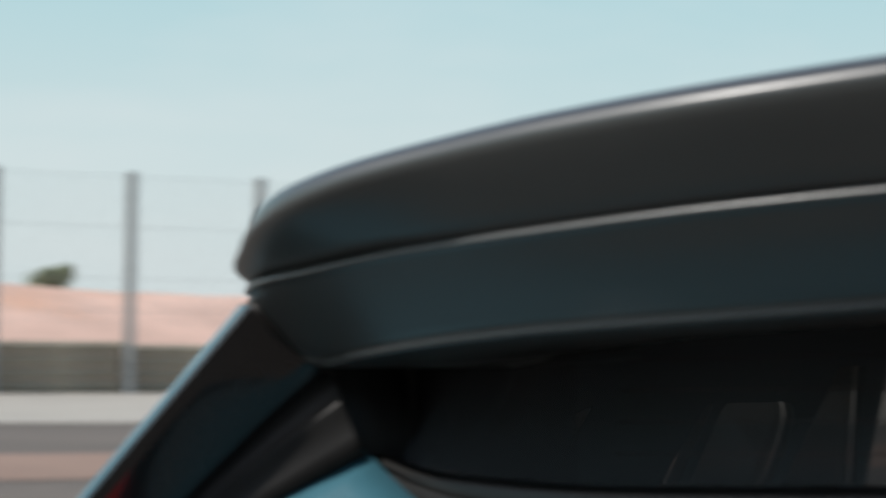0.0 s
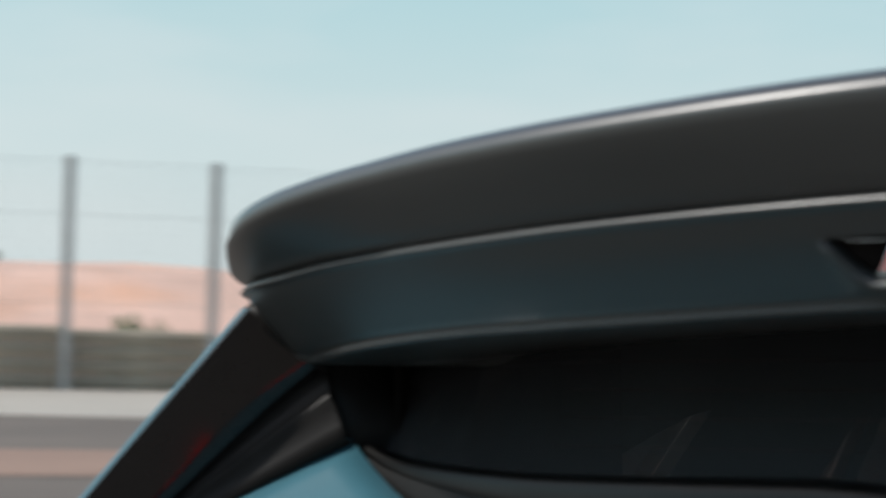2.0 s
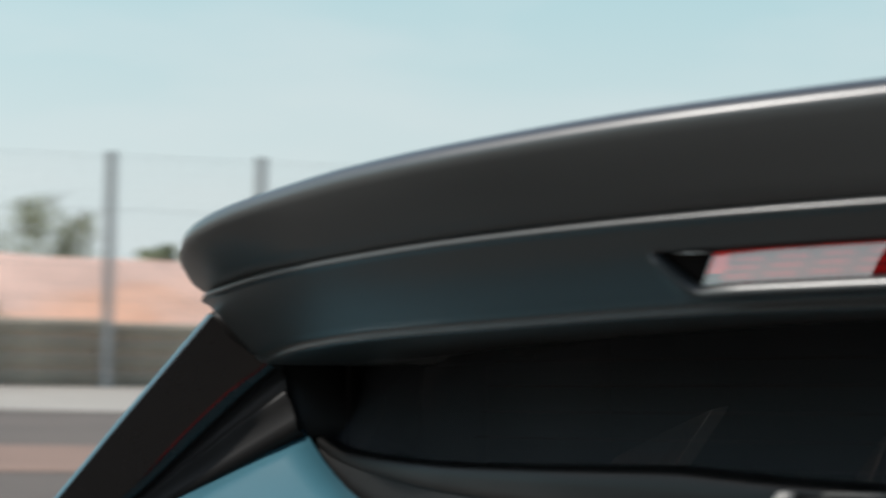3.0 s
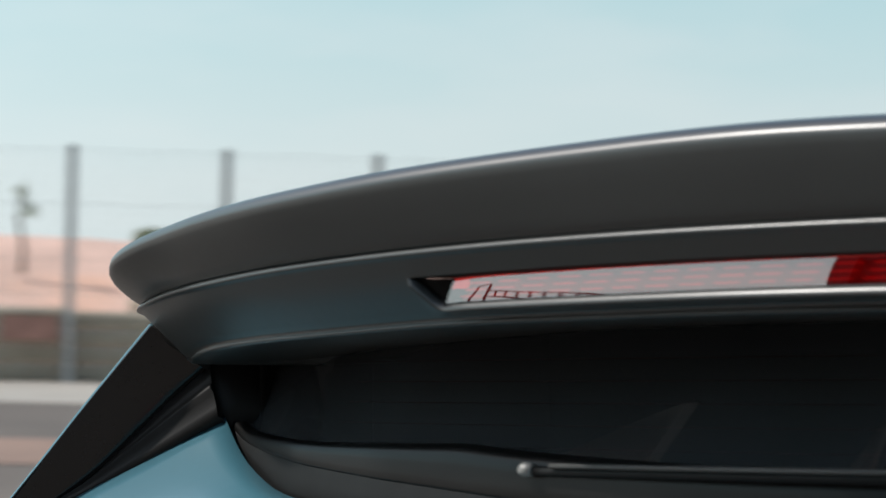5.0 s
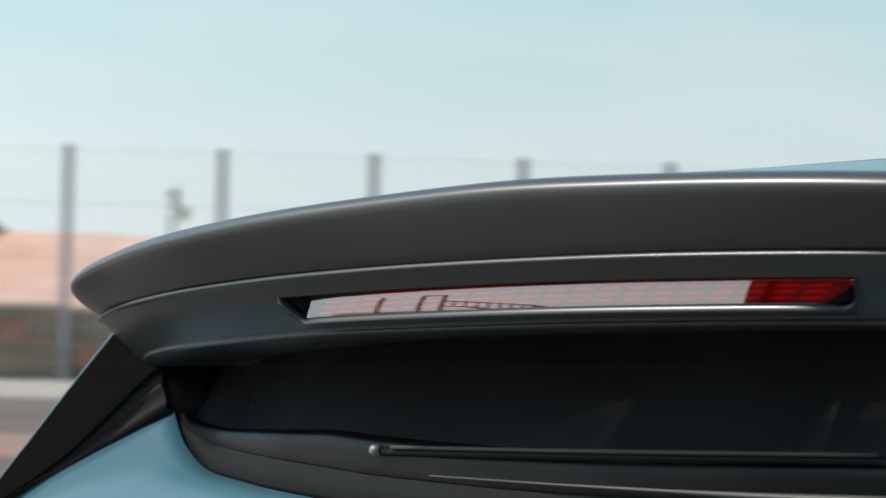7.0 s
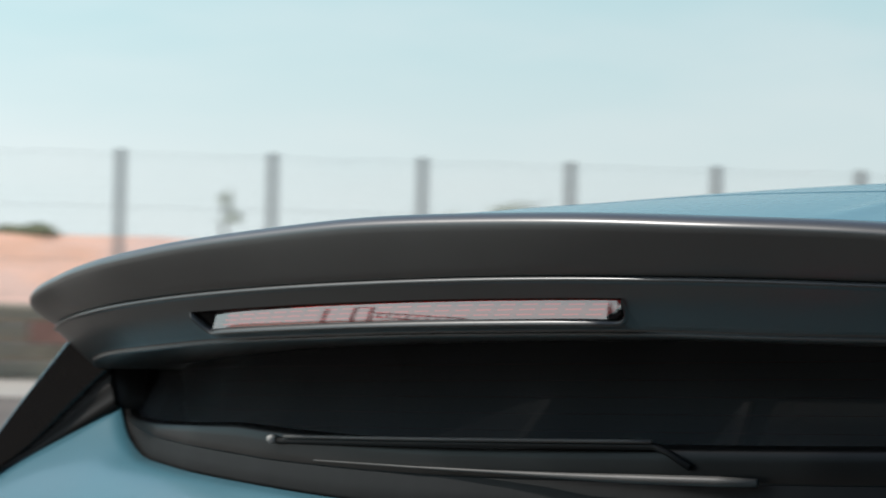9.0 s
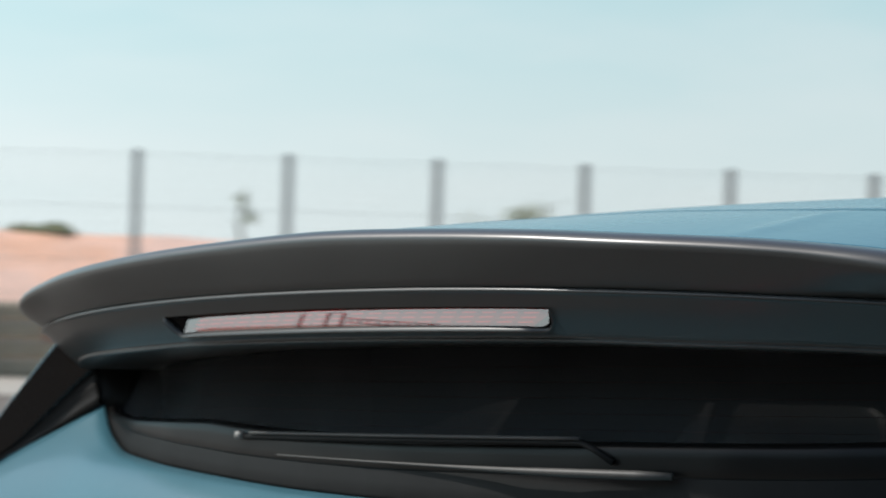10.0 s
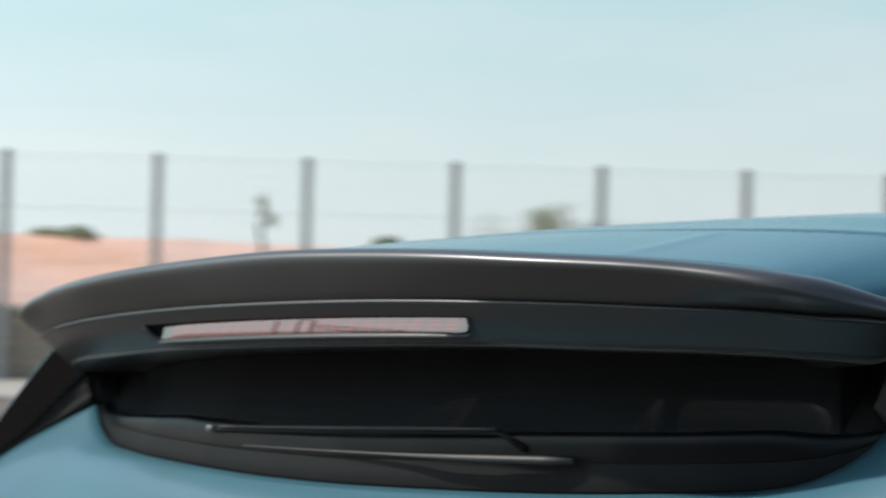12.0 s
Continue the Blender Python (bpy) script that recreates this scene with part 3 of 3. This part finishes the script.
rows = []
for j in range(40):
    w = j / 39
    y0 = 0.29 + 2.25 * w
    r = []
    for k in range(49):
        u = -1 + 2 * k / 48
        hw = roof_half(y0) + (.042 if u > 0 else 0)
        x = hw * math.sin(u * math.pi / 2)
        edge = max(0, 1 - w * 14)
        y = y0 + (at_x(GAP, max(-.606, min(.648, x))).y + .0024 - 0.29) * edge
        z = roof_z(x, y)
        zg = at_x(GAP, max(-.606, min(.648, x))).z
        z = z * (1 - edge) + (zg + 0.0007) * edge
        r.append(Vector((x, y, z)))
    if j == 0:
        rows.append([p + Vector((0, -.0005, -.008)) for p in r])
        rows.append([p + Vector((0, -.0005, -.0015)) for p in r])
    rows.append(r)
add_car("roof_seal", [[p + Vector((0, -.002, -.006)), p + Vector((0, -.0014, -.0006)), p + Vector((0, -.0002, .0004))] for p in rows[2]], RUBBER, "black seal in the shut line")
add_car("roof", rows, BLUE, "blue metallic roof panel", solid=0.002)

# rear window, its seal and the heater wires
BOW = [(0, 0), (.12, .0045), (.24, .014), (.36, .031), (.45, .055), (.53, .088), (.60, .127)]


def bow(x):
    a = abs(x)
    for (x0, y0), (x1, y1) in zip(BOW, BOW[1:]):
        if a <= x1:
            return y0 + (y1 - y0) * (a - x0) / (x1 - x0)
    return BOW[-1][1] + (a - .6) * 0.6


def glass_y(x, z):
    return 0.083 + bow(x) + 0.05 * (z - 1.30)


def pane_y(x, z):
    """The pane leans forward above its foot and curves less than its surround at the ends."""
    if x > 0:
        curve = bow(min(x, .49)) + .41 * max(0.0, x - .49) + .004 * min(1.0, x / .3)
    else:
        d = max(0.0, -x - .45)
        curve = bow(max(x, -.45)) + .36 * d - .6 * d * d
    return .086 + curve + .05 * (z - 1.30) + .5 * max(0.0, z - 1.275)


FOOT = [(-.578, 1.330), (-.55, 1.312), (-.52, 1.297), (-.49, 1.286), (-.46, 1.280), (-.38, 1.2725), (-.31, 1.267), (-.25, 1.263), (-.14, 1.256), (0, 1.251),
        (.15, 1.249), (.30, 1.249), (.45, 1.253), (.52, 1.258), (.56, 1.270), (.595, 1.291), (.62, 1.318)]
foot = [Vector((p.x, glass_y(p.x, p.z) - .002, p.z)) for p in spline([(x, 0, z) for x, z in FOOT], 81)]
rows = []
for p in foot:
    x = p.x * (1.055 if p.x < 0 else 1.08)
    t = 1.405
    rows.append([Vector((x, pane_y(x, z), z)) for z in [p.z + (t - p.z) * k / 16 for k in range(17)]])
glass = add_car("rear_window", rows, GLASS, "dark tinted rear window")
glass.visible_shadow = False
LEDGE = [(-.582, 1.330), (-.53, 1.311), (-.45, 1.299), (-.366, 1.292), (-.27, 1.285), (-.208, 1.281), (-.066, 1.2755), (.055, 1.274), (.32, 1.275), (.45, 1.277), (.54, 1.283), (.60, 1.303), (.62, 1.325)]
ledge = spline([(x, 0, z) for x, z in LEDGE], 81)
rows, band = [], []
for i, p in enumerate(foot):
    q = Vector((ledge[i].x, 0, ledge[i].z))
    q.y = glass_y(q.x, q.z) - .002
    t = ledge[min(i + 1, 80)] - ledge[max(i - 1, 0)]
    n = Vector((-t.z, 0, t.x)).normalized()
    o = Vector((0, -1, 0))
    g = min(1.0, .06 + min(i, 80 - i) / 9) if i > 40 else min(1.0, .10 + i / 22)
    rows.append([p + o * -.004 + UP * -.006, p + o * .003 + UP * -.004, p + o * .004, p.lerp(q, .5) + o * .0035, q + o * .002])
    band.append([q + o * .0015, q + o * .0024 + n * .0006 * g, q + o * .0028 + n * .0022 * g, q + o * .0028 + n * .0080 * g, q + o * .0025 + n * .0160 * g, q + o * .0018 + n * .0235 * g, q + o * -.0005 + n * .0270 * g, q + o * -.008 + n * .0290 * g])
add_car("window_seal", rows, RUBBER, "matt black rubber seal under the rear window")
add_car("window_ledge", band, LEDGEGREY, "dark grey plastic ledge along the foot of the window")
# lining behind the corner
for side in (-1, 1):
    push = 0.042 if side > 0 else 0.0
    rows = [[Vector((side * (x + push), y, z)) for x, y in ((.48, .245), (.54, .225), (wide - .02, .205), (wide, .196))] for z, wide in ((1.24, .645), (1.30, .625), (1.34, .605), (1.40, .590))]
    add_car("corner_lining", rows, PILLAR, "black lining behind the window corner", solid=.003)
# return that closes the gap between the blade's tip and the pane
for side in (-1, 1):
    rows = []
    for x, y, z in ((.586, .176, 1.385), (.582, .179, 1.370), (.577, .179, 1.357), (.568, .178, 1.337), (.574, .174, 1.320), (.598, .164, 1.302)):
        a = Vector((x + (.042 if side > 0 else 0), y, z))
        b = Vector((a.x - .035, pane_y(a.x - .035, z) + .006, z))
        rows.append([Vector((side * p.x, p.y, p.z)) for p in (a + Vector((.004, .003, 0)), a, a.lerp(b, .3) + Vector((-.002, -.003, 0)), a.lerp(b, .7), b)])
    add_car("corner_return", rows, PILLAR, "black return beside the rear window", solid=.0015)
for i in range(7):
    z = 1.285 + 0.0135 * i
    v, f = tube([(x, pane_y(x, z) + .004, z) for x in [-.44 + .9 * k / 40 for k in range(41)]], 0.00035, 5)
    mesh_part("heater_wire", v, f, HEATER, glass)

# wiper
wiper = new("wiper")
wiper.parent = car
wiper["label"] = "black rear wiper lying along the foot of the rear window"


def on_glass(x, z, off):
    return Vector((x, glass_y(x, z) - off, z))


blade_line = [on_glass(-.219 + .442 * k / 20, 1.300 + .0025 * k / 20, .008 + .004 * math.sin(math.pi * k / 20)) for k in range(21)]
blade_line += [on_glass(.236, 1.298, .009), on_glass(.255, 1.287, .008)]
v, f = tube(blade_line, [.0028] + [.0030] * 20 + [.0030, .003], 8, 1.0)
mesh_part("wiper_blade", v, f, RUBBER, wiper)
# spine coloured lighter than the blade, for the glint along its top
v, f = tube([p + Vector((0, -.0035, .0036)) for p in blade_line[1:-2]], .0017, 8)
mesh_part("spine", v, f, ARM, wiper, "grey spine of the wiper")
e = blade_line[0]
v, f = tube([e + Vector((-.004, 0, .0)), e + Vector((0, -.002, .001)), e + Vector((.006, -.002, .001))], [.0026, .0046, .0044], 10)
mesh_part("end_cap", v, f, CAP, wiper, "pale grey plastic end cap")
# thin left end drawn out in place of the highlight along the ledge
arm = [on_glass(-.16, 1.2835, .006), on_glass(-.03, 1.281, .008), on_glass(.07, 1.2795, .011), on_glass(.15, 1.2785, .018), on_glass(.21, 1.278, .020), on_glass(.285, 1.2775, .017), on_glass(.315, 1.277, .012)]
v, f = tube(arm, [.0010, .0014, .0020, .0034, .0046, .0050, .004], 8, .8)
mesh_part("wiper_arm", v, f, ARM, wiper)

# side blades beside the rear window
OUT = [(.603, .146, 1.394), (.629, .132, 1.36), (.653, .121, 1.33), (.677, .111, 1.30), (.697, .102, 1.275), (.717, .093, 1.25), (.757, .076, 1.20)]
MID = [(.577, .178, 1.365), (.600, .168, 1.345), (.624, .155, 1.320), (.652, .139, 1.290), (.680, .123, 1.266), (.708, .106, 1.243), (.752, .082, 1.198)]
INN = [(.577, .178, 1.365), (.566, .176, 1.345), (.560, .171, 1.328), (.610, .152, 1.300), (.655, .132, 1.275), (.705, .104, 1.2475), (.750, .080, 1.199)]
for side in (-1, 1):
    out, mid, inn = spline(OUT, 25), spline(MID, 25), spline(INN[2:], 25)
    rows, strip_rows = [], []
    n = Vector((0.35, -1, 0.35)).normalized()
    for a, m, b in zip(out, mid, inn):
        r = [a + Vector(c) for c in ((.033, .12, .004), (.030, .09, .003), (.022, .045, .002), (.0135, .020, .0015), (.0080, .0095, .001), (.0040, .0040, .0006), (.0012, .0014, .0002))]
        r += [a + Vector((-.0006, .0002, .0)), a.lerp(m, .02) + n * .0008, a.lerp(m, .05) + n * .0016] + [a.lerp(m, .05 + .92 * k / 5) + n * (.0018 + .0006 * math.sin(math.pi * k / 10)) for k in range(1, 6)]
        r += [a.lerp(m, .985) + n * .0012, m + n * -.004]
        rows.append(r)
        strip_rows.append([m + n * -.005, m + n * -.0012, m.lerp(b, .25) + n * .0002, m.lerp(b, .36) + n * .0006, m.lerp(b, .42) + n * .0024, m.lerp(b, .47) + n * .0026, m.lerp(b, .53) + n * .0006, m.lerp(b, .8) + n * .0004, b + n * .0006, b + n * -.004, b + Vector((.004, .020, -.020))])
    if side < 0:
        rows, strip_rows = [mirror(r) for r in rows], [mirror(r) for r in strip_rows]
    else:
        rows, strip_rows = [[p + Vector((.042, 0, 0)) for p in r] for r in rows], [[p + Vector((.042, 0, 0)) for p in r] for r in strip_rows]
    edge = [[a + Vector(c) for c in ((.0004, .0030, 0), (.0030, .0026, .0006), (.0050, .0036, .001), (.0070, .0070, .0012), (.016, .030, .002), (.036, .12, .004))] for a in out]
    edge = [mirror(r) for r in edge] if side < 0 else [[p + Vector((.042, 0, 0)) for p in r] for r in edge]
    add_car("quarter_panel_edge", edge, BLUE, "blue metallic edge of the rear quarter panel")
    add_car("side_blade", rows, GLOSSBLACK, "gloss black blade beside the rear window")
    add_car("blade_seal", strip_rows, SEALSTRIP, "matt black seal strip")

# soft seal between the tip of each blade and the spoiler's end
for side in (-1, 1):
    v, f = tube([(side * (x + (.042 if side > 0 else 0)), y + .004, z) for x, y, z in ((.606, .150, 1.396), (.600, .151, 1.390), (.594, .154, 1.384), (.588, .159, 1.378), (.581, .165, 1.371), (.573, .172, 1.364))], [.0040, .0046, .0048, .0046, .0042, .0034], 10)
    mesh_part("corner_seal", v, f, SEALSTRIP, car, "matt black seal between the blade and the spoiler")

# tailgate and rear quarters below the window: a rounded shelf, then the upright skin
SHELF = [
    [(0, .043, 1.222), (.25, .058, 1.230), (.42, .085, 1.247), (.53, .122, 1.273), (.610, .154, 1.2985)],
    [(0, .0, 1.16), (.28, .022, 1.155), (.48, .060, 1.178), (.61, .095, 1.230), (.690, .116, 1.254)],
    [(0, -.03, 1.07), (.3, -.012, 1.07), (.55, .036, 1.10), (.68, .07, 1.165), (.752, .084, 1.197)],
    [(0, -.075, .97), (.3, -.06, .97), (.6, -.02, .97), (.77, .03, .98), (.82, .05, 1.0)]]
ends = [(abs(i - 40) / 40) ** 3 for i in range(81)]
rails = [[p + Vector(((.016 if i < 40 else -.016) * ends[i], -.004 - .014 * ends[i], -.004 + .002 * ends[i])) for i, p in enumerate(foot)]] + [across(k, 41) for k in SHELF]
for w, rail in zip((1, .8, .5, 0), rails[1:]):
    for i in range(41, 81):
        rail[i].z += w * (foot[i].z - foot[80 - i].z)
rows = [spline([r[i] for r in rails], 25) for i in range(81)]
add_car("tailgate", rows, BLUE, "blue metallic tailgate and shoulders below the rear window", solid=.0015)

# the rest of the body: sides, bumper, bonnet, cabin, wheels
def section(y, hw, zb, zt, top):
    """Half ring of the lower body at y: sill, side, shoulder, and in to the middle at the top."""
    pts = [(hw * .9, zb), (hw * .985, zb + .12), (hw, .55), (hw * .995, .78), (hw * .965, zt - .06), (hw * .92, zt - .015), (hw * .82, zt + (top - zt) * .35), (hw * .45, zt + (top - zt) * .85), (0, top)]
    return [Vector((x, y, z)) for x, z in pts]


SECT = [(.04, .80, .40, 1.0, 1.0), (.12, .86, .34, 1.02, 1.02), (.35, .90, .26, 1.03, 1.03), (.8, .915, .22, 1.02, 1.02), (1.6, .92, .21, .99, .99), (2.4, .92, .21, .97, .98), (2.75, .92, .22, .96, 1.0), (3.3, .91, .24, .93, .97), (3.8, .87, .27, .86, .90), (4.1, .78, .32, .76, .78), (4.22, .62, .40, .64, .64)]
rows = []
for y, hw, zb, zt, top in SECT:
    h = section(y, hw, zb, zt, top)
    rows.append([Vector((-p.x, p.y, p.z)) for p in h] + [p.copy() for p in h[-2::-1]])
add_car("body", rows, BLUE, "blue metallic lower body", solid=.003)
rows = [[Vector((x, y, z)) for x in (-.88, -.6, 0, .6, .88)] for y, z in ((.05, .24), (4.15, .24))]
add_car("underbody", rows, BLACK, "black underbody", solid=.02)
rows = []
for i in range(25):
    a = -1 + 2 * i / 24
    x = .86 * a
    y = -.12 + .17 * abs(a) ** 3
    rows.append([Vector((x, y + .03, .98)), Vector((x, y, .90)), Vector((x, y + .01, .72)), Vector((x, y - .03, .62)), Vector((x, y - .03, .45)), Vector((x, y + .05, .30)), Vector((x, y + .2, .26))])
add_car("rear_bumper", rows, BLUE, "blue rear bumper", solid=.003)
# short unseen segments, placed for the red reflection in the left side blade
for side in (-1, 1):
    bar = spline([(side * .22 + d, -.1205 + .012 * d * side, .94) for d in (-.04, -.02, 0, .02, .04)], 15)
    add_car("tail_light", [[p + Vector((0, .03, .025)), p + Vector((0, .004, .023)), p + Vector((0, -.006, .0)), p + Vector((0, -.006, -.022)), p + Vector((0, .03, -.025))] for p in bar], TAILRED, "lit red tail light on the tailgate")

# pillars, side windows and windscreen
WIN = {"quarter": [(.52, 1.20), (.738, 1.273), (.88, 1.313), (.93, 1.325), (.968, 1.329), (.905, 1.20)],
       "rear_light": [(1.235, 1.10), (1.303, 1.206), (1.368, 1.316), (1.380, 1.320), (1.396, 1.319), (1.425, 1.10)],
       "rear": [(1.478, 1.10), (1.455, 1.24), (1.443, 1.305), (1.452, 1.318), (1.74, 1.311), (1.80, 1.305), (1.85, 1.288), (1.885, 1.258), (1.90, 1.218), (1.90, 1.14), (1.885, 1.10)],
       "front": [(1.97, 1.10), (1.97, 1.345), (2.15, 1.345), (2.75, 1.10)]}
SIDE = [(.25, 1.0), (2.95, 1.0), (2.2, 1.42), (1.97, 1.46), (1.43, 1.45), (.35, 1.42)]


def side_x(z):
    return .86 - (z - 1.0) * .52


for side in (-1, 1):
    loops = [[Vector((y, z, 0)) for y, z in ring] for ring in [SIDE] + list(WIN.values())]
    flat = [q for ring in loops for q in ring]
    v = [(side * side_x(q.y), q.x, q.y) for q in flat]
    mesh_part("cabin_side", v, [tuple(t) for t in geometry.tessellate_polygon(loops)], PILLAR, car, "black pillars and window surrounds", smooth=False, solid=.012)
    for pts in WIN.values():
        v = [(side * (side_x(z) + .008), y, z) for y, z in pts]
        w = mesh_part("side_window", v, [tuple(range(len(v)))], SIDEGLASS, car, "lightly tinted side window", smooth=False)
        w.visible_shadow = False
rows = []
for k in range(13):
    a = -1 + 2 * k / 12
    rows.append([Vector((.60 * a, 2.53 - .06 * a * a, 1.425 - .05 * a * a)), Vector((.70 * a, 2.85 - .1 * a * a, 1.22)), Vector((.78 * a, 3.1 - .15 * a * a, 1.0))])
ws = add_car("windscreen", rows, SIDEGLASS, "clear windscreen")
ws.visible_shadow = False
# cabin lining and seats
rows = [[Vector((x, y, roof_z(x, y) - .03 - .02 * abs(x))) for x in (-.56, -.4, -.2, 0, .2, .4, .56)] for y in (.32, .6, 1.0, 1.5, 2.0, 2.4)]
add_car("headliner", rows, CABIN, "dark cloth headliner", solid=.004)
for side in (-1, 1):
    rows = [[Vector((side * x, y, z)) for z in (1.05, 1.2, 1.3, 1.42)] for x, y in ((.545, .20), (.58, .30), (.60, .45), (.61, .62))]
    add_car("load_bay_trim", rows, DEEP, "black lining beside the load bay", solid=.004)
v, f = box(-.62, .62, .20, .75, .55, 1.02)
mesh_part("load_cover", v, f, CABIN, car, "black load cover", smooth=False)


def seat(x, y, w):
    s = new("seat")
    s.parent = car
    prof = [(0, .62), (.50, .60), (.52, .50), (0, .45)]
    rows = [[Vector((x + w * u, y + q, z)) for q, z in prof] for u in (-.5, -.47, 0, .47, .5)]
    v, f = grid(rows, close_u=True)
    mesh_part("seat_cushion", v, f, CABIN, s)
    prof = [(-.02, .6), (-.16, 1.04), (-.10, 1.10), (-.04, 1.06), (.10, .6)]
    rows = [[Vector((x + w * u * k, y + q, z)) for q, z in prof] for u, k in ((-.5, .9), (-.48, 1), (0, 1), (.48, 1), (.5, .9))]
    v, f = grid(rows, close_u=True)
    mesh_part("seat_back", v, f, CABIN, s)
    rows = []
    for k in range(9):
        a = math.pi * k / 8
        c, d = max(.02, math.sin(a)) ** .5, -math.cos(a)
        rows.append([Vector((x + .13 * d, y - .12 + .05 * c * math.cos(q * math.tau / 12), 1.185 + .085 * c * math.sin(q * math.tau / 12))) for q in range(12)])
    v, f = grid(rows, close_u=True)
    mesh_part("headrest", v, f, CABIN, s)


for x, y, w in ((-.38, 1.05, .46), (.0, 1.05, .30), (.38, 1.05, .46), (-.36, 1.95, .48), (.36, 1.95, .48)):
    seat(x, y, w)


def wheel(x, y):
    w = new("wheel")
    w.parent = car
    w.location = (x, y, .345)
    sgn = 1 if x > 0 else -1
    prof = [(-.11, .22), (-.115, .30), (-.10, .335), (-.06, .345), (.06, .345), (.10, .335), (.115, .30), (.11, .22)]
    rows = [[Vector((a, r * math.cos(t * math.tau / 40), r * math.sin(t * math.tau / 40))) for a, r in prof] for t in range(40)]
    v, f = grid(rows, close_v=True)
    mesh_part("tyre", v, f, TYRE, w)
    prof = [(-.1, .22), (.06, .20), (.09, .225), (.105, .235), (.11, .22), (.08, .20)]
    rows = [[Vector((sgn * a, r * math.cos(t * math.tau / 40), r * math.sin(t * math.tau / 40))) for a, r in prof] for t in range(40)]
    v, f = grid(rows, close_v=True)
    for k in range(5):
        a = k * math.tau / 5
        c, s = math.cos(a), math.sin(a)
        bv, bf = box(.06, .09, -.03, .03, .02, .21)
        bv = [(sgn * px, py * c - pz * s, py * s + pz * c) for px, py, pz in bv]
        f += [tuple(i + len(v) for i in q) for q in bf]
        v += [Vector(p) for p in bv]
    mesh_part("rim", v, f, ALLOY, w)


for x in (-.80, .80):
    wheel(x, .72)
    wheel(x, 3.40)
for side in (-1, 1):
    v, f = tube([(side * .86, 2.55, 1.02), (side * .96, 2.58, 1.05), (side * 1.02, 2.6, 1.06)], [.03, .08, .06], 10)
    mesh_part("door_mirror", v, f, BLUE, car)
    v, f = box(.45, .75, 4.02, 4.14, .66, .76)
    mesh_part("headlamp", [(side * x, y - .3 * (x - .45), z) for x, y, z in v], f, CLEAR, car, smooth=False)

# ---- out of view behind the camera, added for reflections: bank, stair frame, dark building ----
line = [(Vector((-33.4, -3.8, 0)) + Vector((-.5, -.866, 0)) * (2.5 * i), Vector((-.866, .5, 0))) for i in range(46)]
bank(line, 9.0, lambda i: 1.1, "backdrop_bank", "bank of pale pink bare earth added out of view for reflections")


def scaffold(place, angle, high):
    """A light stair frame, unseen, shaped for the strokes reflected in the lamp lens: one free post, a square frame and
    a stair with balusters that comes down beside it.
    """
    g = tagged(new("scaffold"), "dark posts and stair rails added out of view for the lens reflection", "scaffold")
    g.matrix_world = Matrix.Translation(place) @ Matrix.Rotation(angle, 4, "Z")
    for x in (0, 1.3, 2.1):
        mesh_part("post", *box(x - .08, x + .08, -.05, .05, 0, high - .13), CLADDING, g, smooth=False)
    mesh_part("beam", *box(1.22, 2.18, -.06, .06, high - .12, high), CLADDING, g, smooth=False)
    for z in (2.75, 1.95):
        mesh_part("rail", *tube([(2.16, 0, z), (6.4, 0, z - 1.3)], .07, 6), CLADDING, g)
    for k in range(9):
        x = 2.55 + .45 * k
        z = 1.95 - 1.3 * (x - 2.16) / 4.24
        mesh_part("baluster", *tube([(x, 0, z), (x, 0, z + .8)], .05, 6), CLADDING, g)


scaffold(Vector((-25.4, -20.2, 0)), radians(-52), 3.7)


def unseen_building(x0, x1, y0, depth, high):
    """A long dark-clad building: plinth, garage doors, a band of windows and a flat roof with an overhang."""
    b = tagged(new("unseen_building"), "long dark clad building with closed garage doors, added out of view to darken reflections", "building")
    b.location = (x0, y0, 0)
    w, bays = x1 - x0, 5
    step = w / bays
    v, f = box(0, w, -depth, -.25, 0, high - .3)
    mesh_part("core", v, f, CLADDING, b, smooth=False)
    v, f = box(-.5, w + .5, -depth - .5, .9, high - .3, high)
    mesh_part("roof", v, f, TRIM, b, "dark flat roof with an overhang", smooth=False)
    for k in range(bays + 1):
        v, f = box(k * step - .2, k * step + .2, -.24, .12, 0, high - .31)
        mesh_part("pier", v, f, CLADDING, b, smooth=False)
    for k in range(bays):
        a, c = k * step + .21, (k + 1) * step - .21
        slats = [box(a + .3, c - .3, -.24, -.10 - .03 * (i % 2), .02 + i * .29, .30 + i * .29) for i in range(12)]
        v, f = merged(*slats)
        mesh_part("garage_door", v, f, CLADDING, b, "closed slatted garage door", smooth=False)
        for z0, z1 in ((3.6, 4.3),):
            v, f = box(a, c, -.24, 0, z0, z1)
            mesh_part("panel", v, f, CLADDING, b, smooth=False)
        for z0, z1 in ((4.32, high - .32),):
            v, f = box(a, c, -.24, -.16, z0, z1)
            mesh_part("window", v, f, PILLAR, b, "dark window", smooth=False)


# added dark mass that keeps the sky out of the lens's right end
unseen_building(-8.8, 19.0, -16.0, 12.0, 6.6)
